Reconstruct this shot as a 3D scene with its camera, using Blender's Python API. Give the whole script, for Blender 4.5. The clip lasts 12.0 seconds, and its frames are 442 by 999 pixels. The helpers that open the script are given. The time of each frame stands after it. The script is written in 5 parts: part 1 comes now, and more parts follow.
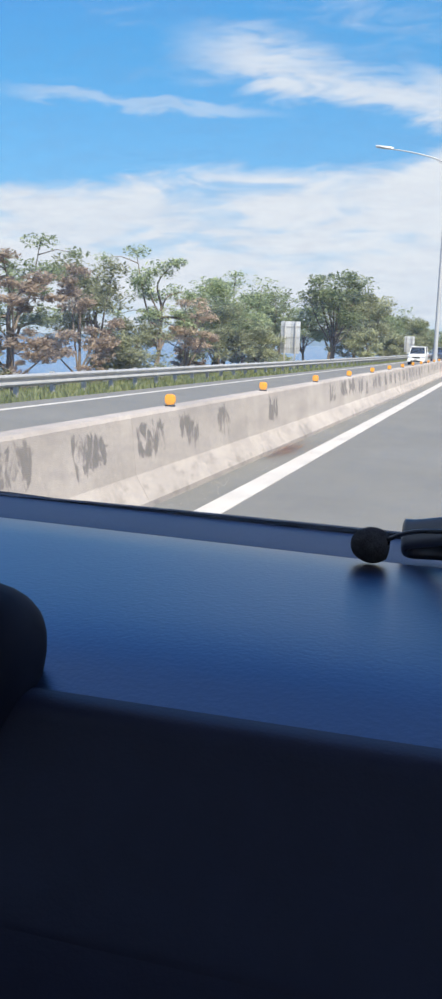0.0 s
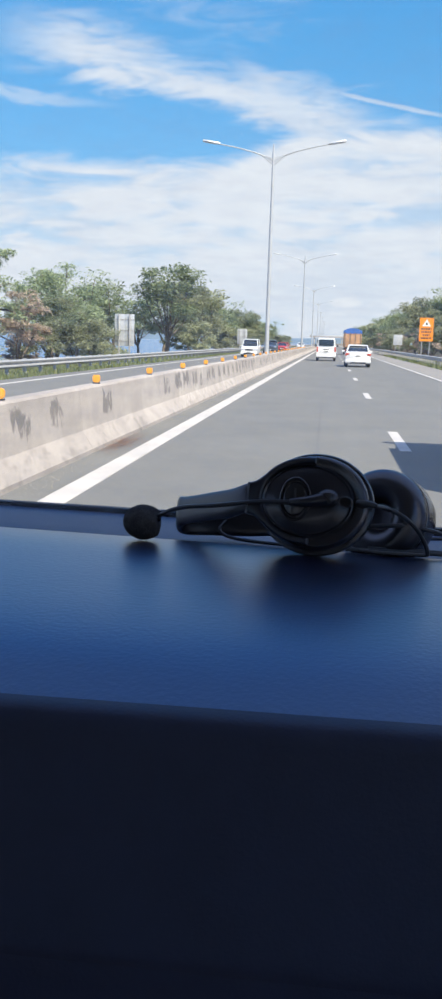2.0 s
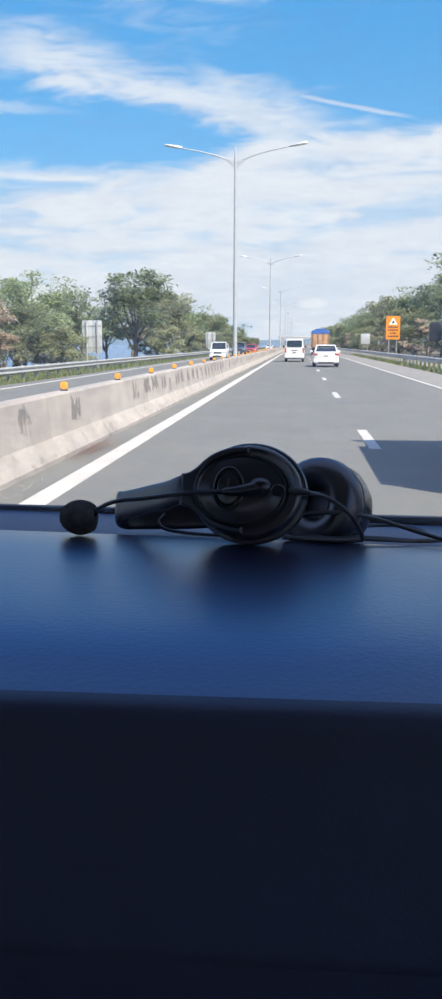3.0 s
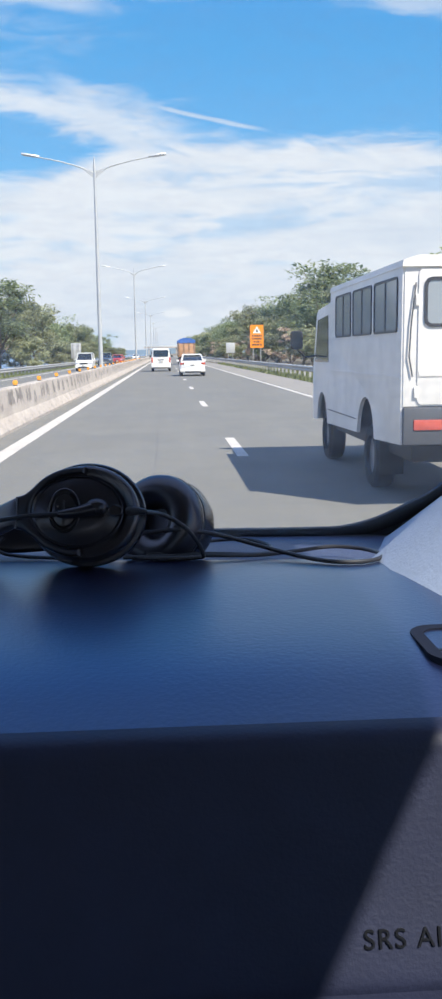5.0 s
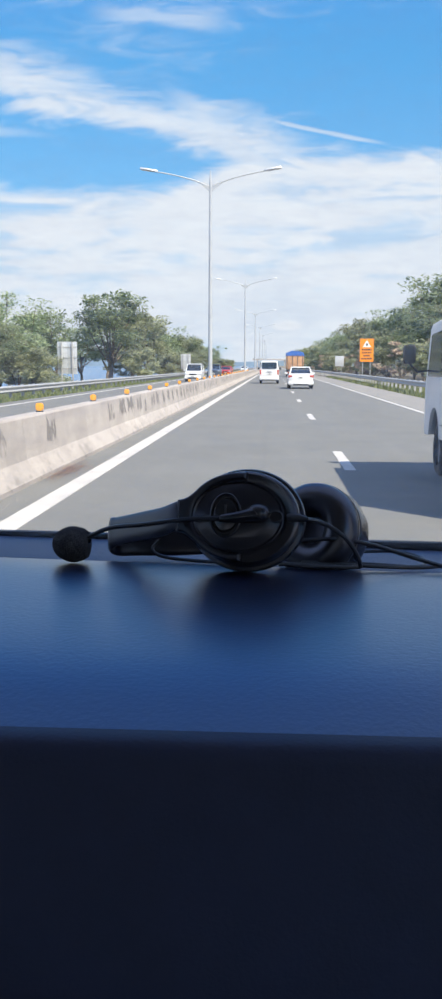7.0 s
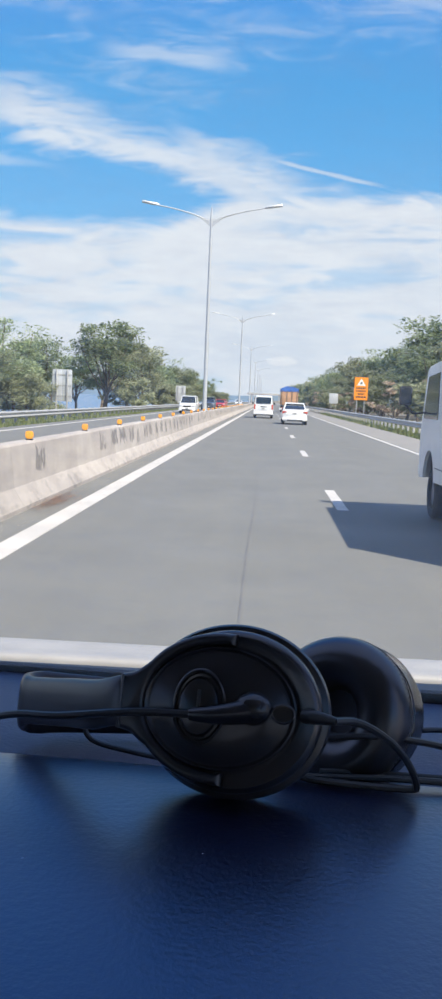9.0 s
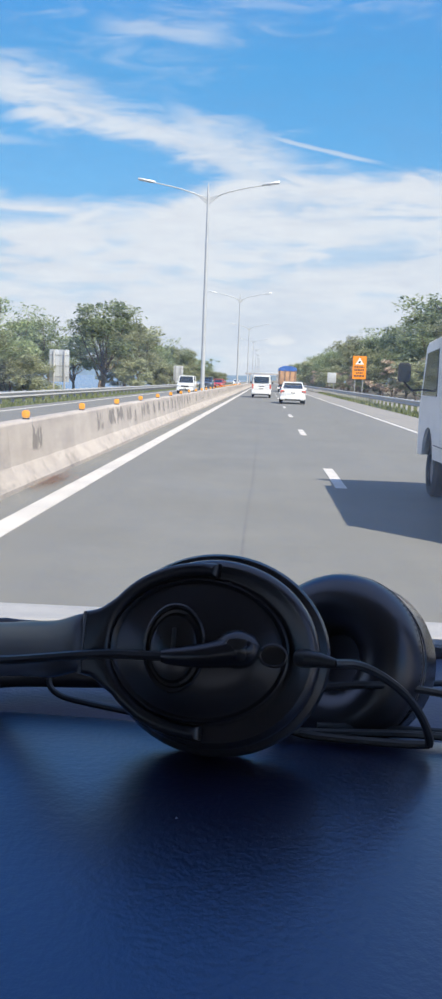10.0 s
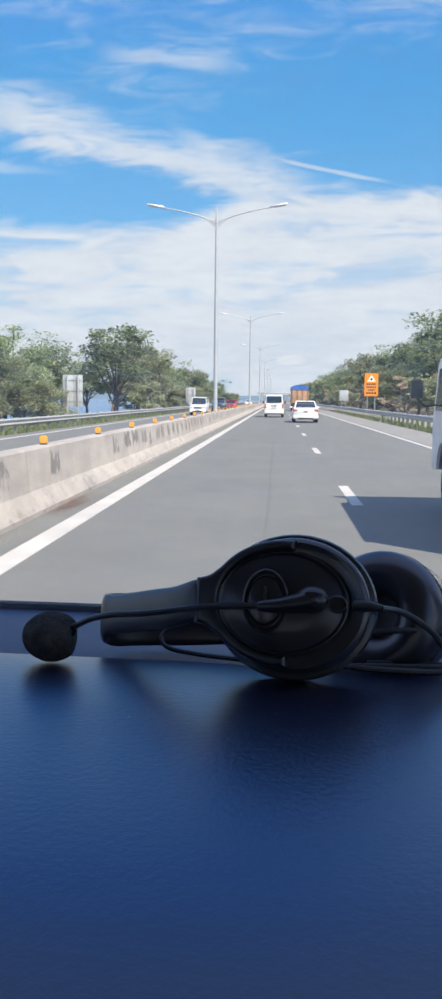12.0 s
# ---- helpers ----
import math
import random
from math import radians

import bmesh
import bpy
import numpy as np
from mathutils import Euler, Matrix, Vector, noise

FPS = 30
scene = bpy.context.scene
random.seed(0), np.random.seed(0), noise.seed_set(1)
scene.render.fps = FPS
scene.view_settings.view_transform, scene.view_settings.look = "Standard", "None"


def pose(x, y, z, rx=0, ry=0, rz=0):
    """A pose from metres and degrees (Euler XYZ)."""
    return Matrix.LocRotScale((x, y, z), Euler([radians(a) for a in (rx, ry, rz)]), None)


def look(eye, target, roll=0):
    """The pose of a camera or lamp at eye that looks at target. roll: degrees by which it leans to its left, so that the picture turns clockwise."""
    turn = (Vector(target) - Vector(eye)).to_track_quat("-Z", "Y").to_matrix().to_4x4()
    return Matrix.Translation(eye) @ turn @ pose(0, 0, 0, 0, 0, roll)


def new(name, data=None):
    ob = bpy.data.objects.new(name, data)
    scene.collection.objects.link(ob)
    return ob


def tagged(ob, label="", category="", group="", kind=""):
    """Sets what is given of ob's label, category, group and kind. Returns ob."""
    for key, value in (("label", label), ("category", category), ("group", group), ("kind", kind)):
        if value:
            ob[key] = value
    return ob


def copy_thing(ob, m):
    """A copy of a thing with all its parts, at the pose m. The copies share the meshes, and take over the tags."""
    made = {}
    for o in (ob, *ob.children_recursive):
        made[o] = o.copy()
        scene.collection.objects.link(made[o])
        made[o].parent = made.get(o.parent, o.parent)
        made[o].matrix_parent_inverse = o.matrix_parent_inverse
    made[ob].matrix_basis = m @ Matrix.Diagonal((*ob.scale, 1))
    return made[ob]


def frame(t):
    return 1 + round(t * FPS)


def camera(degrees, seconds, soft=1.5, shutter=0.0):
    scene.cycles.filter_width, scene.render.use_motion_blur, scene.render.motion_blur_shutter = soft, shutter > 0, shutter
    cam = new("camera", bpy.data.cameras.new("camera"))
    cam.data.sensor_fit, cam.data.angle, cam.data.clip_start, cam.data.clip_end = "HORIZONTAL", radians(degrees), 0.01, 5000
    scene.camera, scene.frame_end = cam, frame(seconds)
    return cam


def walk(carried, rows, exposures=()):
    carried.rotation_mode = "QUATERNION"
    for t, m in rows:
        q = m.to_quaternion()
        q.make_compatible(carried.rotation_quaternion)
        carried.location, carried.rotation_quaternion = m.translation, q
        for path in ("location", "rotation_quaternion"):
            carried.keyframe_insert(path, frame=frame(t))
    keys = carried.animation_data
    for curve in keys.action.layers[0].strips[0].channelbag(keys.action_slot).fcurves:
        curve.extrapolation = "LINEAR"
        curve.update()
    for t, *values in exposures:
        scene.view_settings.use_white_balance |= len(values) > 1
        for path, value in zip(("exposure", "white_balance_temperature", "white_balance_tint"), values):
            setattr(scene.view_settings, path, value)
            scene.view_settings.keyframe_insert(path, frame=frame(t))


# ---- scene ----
cam = camera(27.3, 12.0, soft=2.9)
PATH = [
    (0, (0.023, 0.153, 1.548), (-0.542, 2.041, 1.208), 1.7),
    (0.5, (0.044, 0.154, 1.546), (-0.462, 2.06, 1.211), 1.1),
    (1, (0.05, 0.148, 1.543), (-0.412, 2.063, 1.199), 1.3),
    (1.5, (0.057, 0.157, 1.542), (-0.28, 2.099, 1.2), 1.1),
    (2, (0.069, 0.151, 1.542), (-0.153, 2.108, 1.197), 1.6),
    (2.5, (0.083, 0.147, 1.543), (-0.11, 2.109, 1.205), 1.2),
    (3, (0.094, 0.151, 1.535), (-0.071, 2.115, 1.198), -0.0),
    (3.5, (0.113, 0.147, 1.54), (0.029, 2.118, 1.211), -0.8),
    (3.7, (0.12, 0.146, 1.542), (0.05, 2.118, 1.216), -1.6),
    (5.3, (0.111, 0.159, 1.538), (0.24, 2.129, 1.22), -0.6),
    (5.5, (0.091, 0.158, 1.535), (0.194, 2.129, 1.213), 0.1),
    (6, (0.08, 0.151, 1.534), (0.103, 2.125, 1.216), 0.4),
    (6.5, (0.075, 0.16, 1.527), (0.022, 2.135, 1.213), 0.3),
    (7, (0.08, 0.158, 1.537), (-0.031, 2.133, 1.246), 0.2),
    (7.2, (0.083, 0.159, 1.558), (-0.03, 2.138, 1.288), 0.1),
    (8.8, (0.078, 0.364, 1.553), (-0.041, 2.352, 1.37), 1.7),
    (9, (0.072, 0.384, 1.559), (-0.02, 2.369, 1.339), 2.3),
    (9.5, (0.079, 0.426, 1.542), (0.003, 2.408, 1.285), 2.8),
    (10, (0.077, 0.433, 1.53), (-0.01, 2.414, 1.267), 2.0),
    (10.5, (0.072, 0.426, 1.523), (-0.069, 2.407, 1.282), 0.7),
    (11, (0.077, 0.421, 1.518), (-0.08, 2.403, 1.303), -1.1),
    (11.5, (0.072, 0.418, 1.529), (-0.01, 2.404, 1.307), -1.3),
    (12, (0.056, 0.32, 1.533), (-0.065, 2.305, 1.314), 0.5),
]
walk(cam, [(t, look(e, g, r)) for t, e, g, r in PATH], exposures=[(0.0, 1.06), (2.5, 1.09), (3.7, 1.12), (5.3, 1.12), (7.2, 1.12), (8.8, 1.05), (10.5, 1.05), (12.0, 1.02)])

# ---------------------------------------------------------------- sky and sun
world = bpy.data.worlds.new("sky")
scene.world = world
world.use_nodes = True
nt = world.node_tree


def socket_in(tree, node, i, v):
    if hasattr(v, "is_output"):
        tree.links.new(v, node.inputs[i])
    else:
        node.inputs[i].default_value = v


def M(tree, op, a, b=0.0, c=None, clamp=False):
    n = tree.nodes.new("ShaderNodeMath")
    n.operation, n.use_clamp = op, clamp
    socket_in(tree, n, 0, a)
    socket_in(tree, n, 1, b)
    if c is not None:
        socket_in(tree, n, 2, c)
    return n.outputs[0]


def smooth(tree, v, lo, hi, o0=0.0, o1=1.0):
    n = tree.nodes.new("ShaderNodeMapRange")
    n.interpolation_type = "SMOOTHSTEP"
    for i, x in enumerate((v, lo, hi, o0, o1)):
        socket_in(tree, n, i, x)
    return n.outputs[0]


def noise_node(tree, vec, scale, detail=6.0, rough=0.55, distort=0.0):
    n = tree.nodes.new("ShaderNodeTexNoise")
    if vec is not None:
        tree.links.new(vec, n.inputs["Vector"])
    n.inputs["Scale"].default_value = scale
    n.inputs["Detail"].default_value = detail
    n.inputs["Roughness"].default_value = rough
    n.inputs["Distortion"].default_value = distort
    return n.outputs["Fac"]


def mixcol(tree, fac, a, b, blend="MIX"):
    n = tree.nodes.new("ShaderNodeMix")
    n.data_type, n.blend_type = "RGBA", blend
    socket_in(tree, n, 0, fac)
    for i, v in ((6, a), (7, b)):
        if hasattr(v, "is_output"):
            tree.links.new(v, n.inputs[i])
        else:
            n.inputs[i].default_value = (*v, 1)
    return n.outputs[2]


def vec3(tree, x, y, z):
    n = tree.nodes.new("ShaderNodeCombineXYZ")
    for i, v in enumerate((x, y, z)):
        socket_in(tree, n, i, v)
    return n.outputs[0]


SUN_WAY = Vector((-0.45, 0.50, -0.80)).normalized()
SUN_EL = math.asin(-SUN_WAY.z)
sky = nt.nodes.new("ShaderNodeTexSky")
sky.sky_type, sky.sun_disc, sky.sun_elevation = "NISHITA", False, SUN_EL
sky.sun_rotation = math.atan2(-SUN_WAY.x, -SUN_WAY.y)
sky.air_density, sky.dust_density, sky.ozone_density = 1.0, 0.2, 2.5
coord = nt.nodes.new("ShaderNodeTexCoord")
sep = nt.nodes.new("ShaderNodeSeparateXYZ")
nt.links.new(coord.outputs["Generated"], sep.inputs[0])
ahead = M(nt, "MAXIMUM", M(nt, "ABSOLUTE", sep.outputs[1]), 0.12)
su = M(nt, "DIVIDE", sep.outputs[0], ahead)
sv = M(nt, "DIVIDE", sep.outputs[2], ahead)
big = noise_node(nt, vec3(nt, M(nt, "MULTIPLY", su, 4.2), M(nt, "MULTIPLY", sv, 20.0), 3.1), 1.0, 7.0, 0.55, 0.3)
fine = noise_node(nt, vec3(nt, M(nt, "MULTIPLY", su, 11.0), M(nt, "MULTIPLY", sv, 42.0), 7.7), 1.0, 9.0, 0.62, 0.6)
veil = noise_node(nt, vec3(nt, M(nt, "MULTIPLY", su, 2.3), M(nt, "MULTIPLY", sv, 9.0), 11.3), 1.0, 5.0, 0.5, 0.2)


def centred(v, k):
    return M(nt, "MULTIPLY", M(nt, "SUBTRACT", v, 0.5), k)


def stroke(slope, rise, half, u0, u1, fade, ragged):
    """A soft cloud streak along a slanting line, from u0 to u1."""
    d = M(nt, "SUBTRACT", sv, M(nt, "MULTIPLY_ADD", su, slope, rise))
    d = M(nt, "ADD", d, M(nt, "ADD", centred(big, ragged), centred(fine, ragged * 0.7)))
    body = smooth(nt, M(nt, "ABSOLUTE", d), half, half * 0.15)
    ends = M(nt, "MULTIPLY", smooth(nt, su, u0 - fade, u0 + fade), smooth(nt, su, u1 + fade, u1 - fade))
    return M(nt, "MULTIPLY", body, ends)


def most(*v):
    out = v[0]
    for k in v[1:]:
        out = M(nt, "MAXIMUM", out, k)
    return out


# main deck over the horizon: its upper edge rises to the right, with thin bluish gaps in level layers
edge = smooth(nt, su, -0.14, -0.01, 0.178, 0.222)
edge = M(nt, "ADD", edge, M(nt, "ADD", centred(fine, 0.060), centred(veil, 0.050)))
deck = smooth(nt, M(nt, "SUBTRACT", sv, edge), 0.010, -0.022)
gaps = M(nt, "MULTIPLY", smooth(nt, big, 0.50, 0.38), smooth(nt, fine, 0.62, 0.42))
deck = M(nt, "MULTIPLY", deck, M(nt, "MULTIPLY_ADD", gaps, -0.42, 1.0))
# slanting sheet over it, dense where it meets the deck and thin towards its far end
wisp = stroke(-0.235, 0.230, 0.034, -0.33, 0.04, 0.07, 0.085)
wisp = M(nt, "MULTIPLY", wisp, smooth(nt, M(nt, "ADD", M(nt, "MULTIPLY", fine, 0.6), M(nt, "MULTIPLY", veil, 0.4)), 0.36, 0.58, 0.12, 0.90))
tongue = M(nt, "MULTIPLY", stroke(-0.62, 0.205, 0.030, -0.10, 0.02, 0.035, 0.06), 0.85)
low_wisp = M(nt, "MULTIPLY", stroke(-0.12, 0.214, 0.013, -0.56, -0.27, 0.06, 0.07), 0.42)
# thin streak
streak = M(nt, "MULTIPLY", stroke(-0.20, 0.2525, 0.0034, -0.005, 0.105, 0.02, 0.007), 0.6)
# high thin wisps
high = M(nt, "MULTIPLY", smooth(nt, M(nt, "ADD", M(nt, "MULTIPLY", veil, 0.55), M(nt, "MULTIPLY", fine, 0.45)), 0.50, 0.68), 0.38)
high = M(nt, "MULTIPLY", high, M(nt, "MULTIPLY", smooth(nt, sv, 0.26, 0.34), smooth(nt, sv, 0.52, 0.40)))


def cumulus(u, v, hu, hv):
    """A small heaped cloud low over the horizon."""
    du = M(nt, "DIVIDE", M(nt, "SUBTRACT", su, u), hu)
    dv = M(nt, "DIVIDE", M(nt, "SUBTRACT", sv, v), hv)
    r = M(nt, "SQRT", M(nt, "ADD", M(nt, "MULTIPLY", du, du), M(nt, "MULTIPLY", dv, dv)))
    return smooth(nt, M(nt, "ADD", r, centred(fine, 2.4)), 1.0, 0.45)


heaps = most(cumulus(0.014, 0.043, 0.017, 0.006), cumulus(-0.41, 0.058, 0.040, 0.013), cumulus(-0.30, 0.046, 0.022, 0.006))
east = M(nt, "MULTIPLY", stroke(-0.05, 0.375, 0.022, 0.19, 0.5, 0.04, 0.07), 0.6)
crown_puff = M(nt, "MULTIPLY", stroke(-0.10, 0.345, 0.016, -0.18, -0.06, 0.03, 0.05), 0.5)
cover = most(deck, wisp, tongue, low_wisp, streak, high, crown_puff, east)
haze = smooth(nt, sv, 0.17, 0.0, 0.0, 0.72)
cover = M(nt, "MAXIMUM", cover, haze)
# unseen thin cloud sheet higher up ahead on the sun's side, added to brighten the dash
sheet_high = M(nt, "MULTIPLY", M(nt, "MULTIPLY", smooth(nt, su, -0.05, 0.45), smooth(nt, sv, 0.36, 0.58)), smooth(nt, veil, 0.30, 0.62, 0.10, 0.48))
cover = M(nt, "MAXIMUM", cover, sheet_high)
# broken cloud overhead and to the sides, out of view, added to lighten shadows
around = M(nt, "MAXIMUM", smooth(nt, sv, 0.95, 1.7), smooth(nt, M(nt, "ABSOLUTE", su), 0.75, 1.3))
cover = M(nt, "MAXIMUM", cover, M(nt, "MULTIPLY", around, smooth(nt, veil, 0.38, 0.60, 0.15, 0.70)))
blue = mixcol(nt, 0.7, mixcol(nt, 1.0, sky.outputs[0], (0.66, 1.02, 1.10), "MULTIPLY"), (0.27, 1.66, 3.60))
# paler towards the horizon, deeper overhead
blue = mixcol(nt, smooth(nt, sv, 0.30, 0.62, 0.0, 0.9), blue, (0.32, 1.38, 4.75))
blue = mixcol(nt, smooth(nt, sv, 0.34, 0.06, 0.0, 0.45), blue, (1.75, 2.75, 3.95))
puff = mixcol(nt, smooth(nt, M(nt, "ADD", M(nt, "MULTIPLY", fine, 0.5), M(nt, "MULTIPLY", veil, 0.5)), 0.36, 0.62), (3.35, 3.72, 4.25), (4.0, 4.2, 4.52))
tint = mixcol(nt, cover, blue, puff)
tint = mixcol(nt, M(nt, "MULTIPLY", heaps, 0.75), tint, (4.3, 4.4, 4.6))
nt.links.new(tint, nt.nodes["Background"].inputs[0])
nt.nodes["Background"].inputs[1].default_value = 0.1

sun_data = bpy.data.lights.new("sun", "SUN")
sun_data.energy, sun_data.angle, sun_data.color = 3.9, radians(0.53), (1.0, 0.93, 0.83)
sun = new("sun", sun_data)
sun.matrix_world = look(Vector((0, 0, 60)) - SUN_WAY, (0, 0, 60))

# ---------------------------------------------------------------- materials


def material(name, base, rough=0.6, metal=0.0, spec=0.5, scale=8.0, vary=0.12, fine_scale=None, bump=0.0, bump_scale=200.0,
             tint=None, obj_vary=0.0, coat=0.0, stretch=(1, 1, 1), rough_vary=0.0):
    """A surface with two scales of variation, and fine relief."""
    m = bpy.data.materials.new(name)
    m.use_nodes = True
    t = m.node_tree
    b = t.nodes["Principled BSDF"]
    tc = t.nodes.new("ShaderNodeTexCoord")
    mp = t.nodes.new("ShaderNodeMapping")
    mp.inputs["Scale"].default_value = stretch
    t.links.new(tc.outputs["Object"], mp.inputs[0])
    n1 = noise_node(t, mp.outputs[0], scale, 5.0, 0.6)
    n2 = noise_node(t, mp.outputs[0], fine_scale or scale * 9, 4.0, 0.6)
    f = M(t, "ADD", M(t, "MULTIPLY", n1, 0.6), M(t, "MULTIPLY", n2, 0.4))
    f = smooth(t, f, 0.32, 0.68)
    lo = [c * (1 - vary) for c in base]
    hi = tint if tint else [min(1, c * (1 + vary)) for c in base]
    col = mixcol(t, f, lo, hi)
    if obj_vary:
        info = t.nodes.new("ShaderNodeObjectInfo")
        col = mixcol(t, 1.0, col, vec3(t, *[M(t, "MULTIPLY_ADD", info.outputs["Random"], 2 * obj_vary, 1 - obj_vary)] * 3), "MULTIPLY")
    t.links.new(col, b.inputs["Base Color"])
    b.inputs["Metallic"].default_value = metal
    b.inputs["Specular IOR Level"].default_value = spec
    b.inputs["Coat Weight"].default_value = coat
    b.inputs["Coat Roughness"].default_value = 0.08
    if rough_vary:
        t.links.new(M(t, "MULTIPLY_ADD", n1, 2 * rough_vary, rough - rough_vary), b.inputs["Roughness"])
    else:
        b.inputs["Roughness"].default_value = rough
    if bump:
        nb = noise_node(t, mp.outputs[0], bump_scale, 3.0, 0.6)
        bn = t.nodes.new("ShaderNodeBump")
        bn.inputs["Strength"].default_value = bump
        bn.inputs["Distance"].default_value = 1.0 / bump_scale
        t.links.new(nb, bn.inputs["Height"])
        t.links.new(bn.outputs[0], b.inputs["Normal"])
    return m


def geometry_pos(t):
    return t.nodes.new("ShaderNodeNewGeometry").outputs["Position"]


def asphalt_material(name, base):
    m = material(name, base, 0.82, spec=0.35, scale=0.5, vary=0.10, fine_scale=55.0, bump=0.5, bump_scale=160)
    t = m.node_tree
    b = t.nodes["Principled BSDF"]
    col = b.inputs["Base Color"].links[0].from_socket
    pos = geometry_pos(t)
    s = t.nodes.new("ShaderNodeSeparateXYZ")
    t.links.new(pos, s.inputs[0])
    # long wear streaks along the lanes, an oily line in the middle
    streaks = noise_node(t, vec3(t, M(t, "MULTIPLY", s.outputs[0], 2.2), M(t, "MULTIPLY", s.outputs[1], 0.05), 0.0), 1.0, 5.0, 0.6)
    col = mixcol(t, smooth(t, streaks, 0.42, 0.68, 0.0, 0.22), col, [c * 1.22 for c in base])
    patches = noise_node(t, vec3(t, M(t, "MULTIPLY", s.outputs[0], 0.35), M(t, "MULTIPLY", s.outputs[1], 0.10), 4.0), 1.0, 4.0, 0.6)
    col = mixcol(t, smooth(t, patches, 0.50, 0.72, 0.0, 0.22), col, [c * 0.82 for c in base])
    t.links.new(col, b.inputs["Base Color"])
    return m


def concrete_material():
    m = material("weathered_concrete", (0.42, 0.373, 0.325), 0.88, spec=0.3, scale=1.6, vary=0.16, fine_scale=22, bump=0.6, bump_scale=70, obj_vary=0.07)
    t = m.node_tree
    b = t.nodes["Principled BSDF"]
    col = b.inputs["Base Color"].links[0].from_socket
    tc = t.nodes.new("ShaderNodeTexCoord")
    s = t.nodes.new("ShaderNodeSeparateXYZ")
    t.links.new(tc.outputs["Object"], s.inputs[0])
    info = t.nodes.new("ShaderNodeObjectInfo")
    seed = M(t, "MULTIPLY", info.outputs["Random"], 97.0)
    x, y, z = s.outputs
    # black mould: separate ragged blots on the upper face, with runs below them
    g = t.nodes.new("ShaderNodeSeparateXYZ")
    t.links.new(geometry_pos(t), g.inputs[0])
    along = M(t, "DIVIDE", g.outputs[1], 1.28)
    cell = M(t, "FLOOR", along)
    dice = t.nodes.new("ShaderNodeTexWhiteNoise")
    dice.noise_dimensions = "1D"
    t.links.new(cell, dice.inputs["W"])
    dz = t.nodes.new("ShaderNodeSeparateXYZ")
    t.links.new(dice.outputs["Color"], dz.inputs[0])
    r0, r1, r2 = dz.outputs
    d = M(t, "ABSOLUTE", M(t, "SUBTRACT", M(t, "FRACT", along), M(t, "MULTIPLY_ADD", r0, 0.24, 0.38)))
    blot = smooth(t, M(t, "SUBTRACT", M(t, "MULTIPLY_ADD", r1, 0.22, 0.19), d), -0.10, 0.10)
    blot = M(t, "MULTIPLY", blot, smooth(t, r2, 0.10, 0.22))
    rise = M(t, "MULTIPLY_ADD", r1, 0.10, 0.56)
    blot = M(t, "MULTIPLY", blot, smooth(t, M(t, "ABSOLUTE", M(t, "SUBTRACT", z, rise)), 0.30, 0.08))
    runs = noise_node(t, vec3(t, M(t, "MULTIPLY", g.outputs[1], 5.6), M(t, "MULTIPLY", z, 3.4), seed), 1.0, 6.0, 0.66, 0.5)
    spot = smooth(t, M(t, "ADD", runs, M(t, "MULTIPLY", blot, 0.25)), 0.66, 0.76)
    spot = M(t, "MULTIPLY", spot, M(t, "MULTIPLY", smooth(t, blot, 0.05, 0.3), smooth(t, z, 0.86, 0.80)))
    col = mixcol(t, M(t, "MULTIPLY", spot, 0.72), col, (0.105, 0.095, 0.085))
    # broad faint weathering
    wash = noise_node(t, vec3(t, M(t, "MULTIPLY", g.outputs[1], 0.55), M(t, "MULTIPLY", z, 2.6), 2.0), 1.0, 5.0, 0.6, 0.4)
    col = mixcol(t, smooth(t, wash, 0.42, 0.66, 0.0, 0.35), col, (0.30, 0.265, 0.23))
    # paler splash zone and dirt on the toe
    toe = noise_node(t, vec3(t, M(t, "MULTIPLY", y, 3.0), M(t, "MULTIPLY", z, 6.0), seed), 1.0, 5.0, 0.7)
    toe = M(t, "MULTIPLY", smooth(t, toe, 0.50, 0.66), smooth(t, z, 0.34, 0.20))
    col = mixcol(t, M(t, "MULTIPLY", toe, 0.55), col, (0.19, 0.17, 0.15))
    t.links.new(col, b.inputs["Base Color"])
    return m


def glass_material(name, tint=(0.02, 0.025, 0.03), rough=0.04):
    m = bpy.data.materials.new(name)
    m.use_nodes = True
    b = m.node_tree.nodes["Principled BSDF"]
    b.inputs["Base Color"].default_value = (*tint, 1)
    b.inputs["Roughness"].default_value = rough
    b.inputs["Specular IOR Level"].default_value = 0.8
    n = noise_node(m.node_tree, None, 3.0, 3.0)
    m.node_tree.links.new(M(m.node_tree, "MULTIPLY_ADD", n, 0.06, rough), b.inputs["Roughness"])
    return m


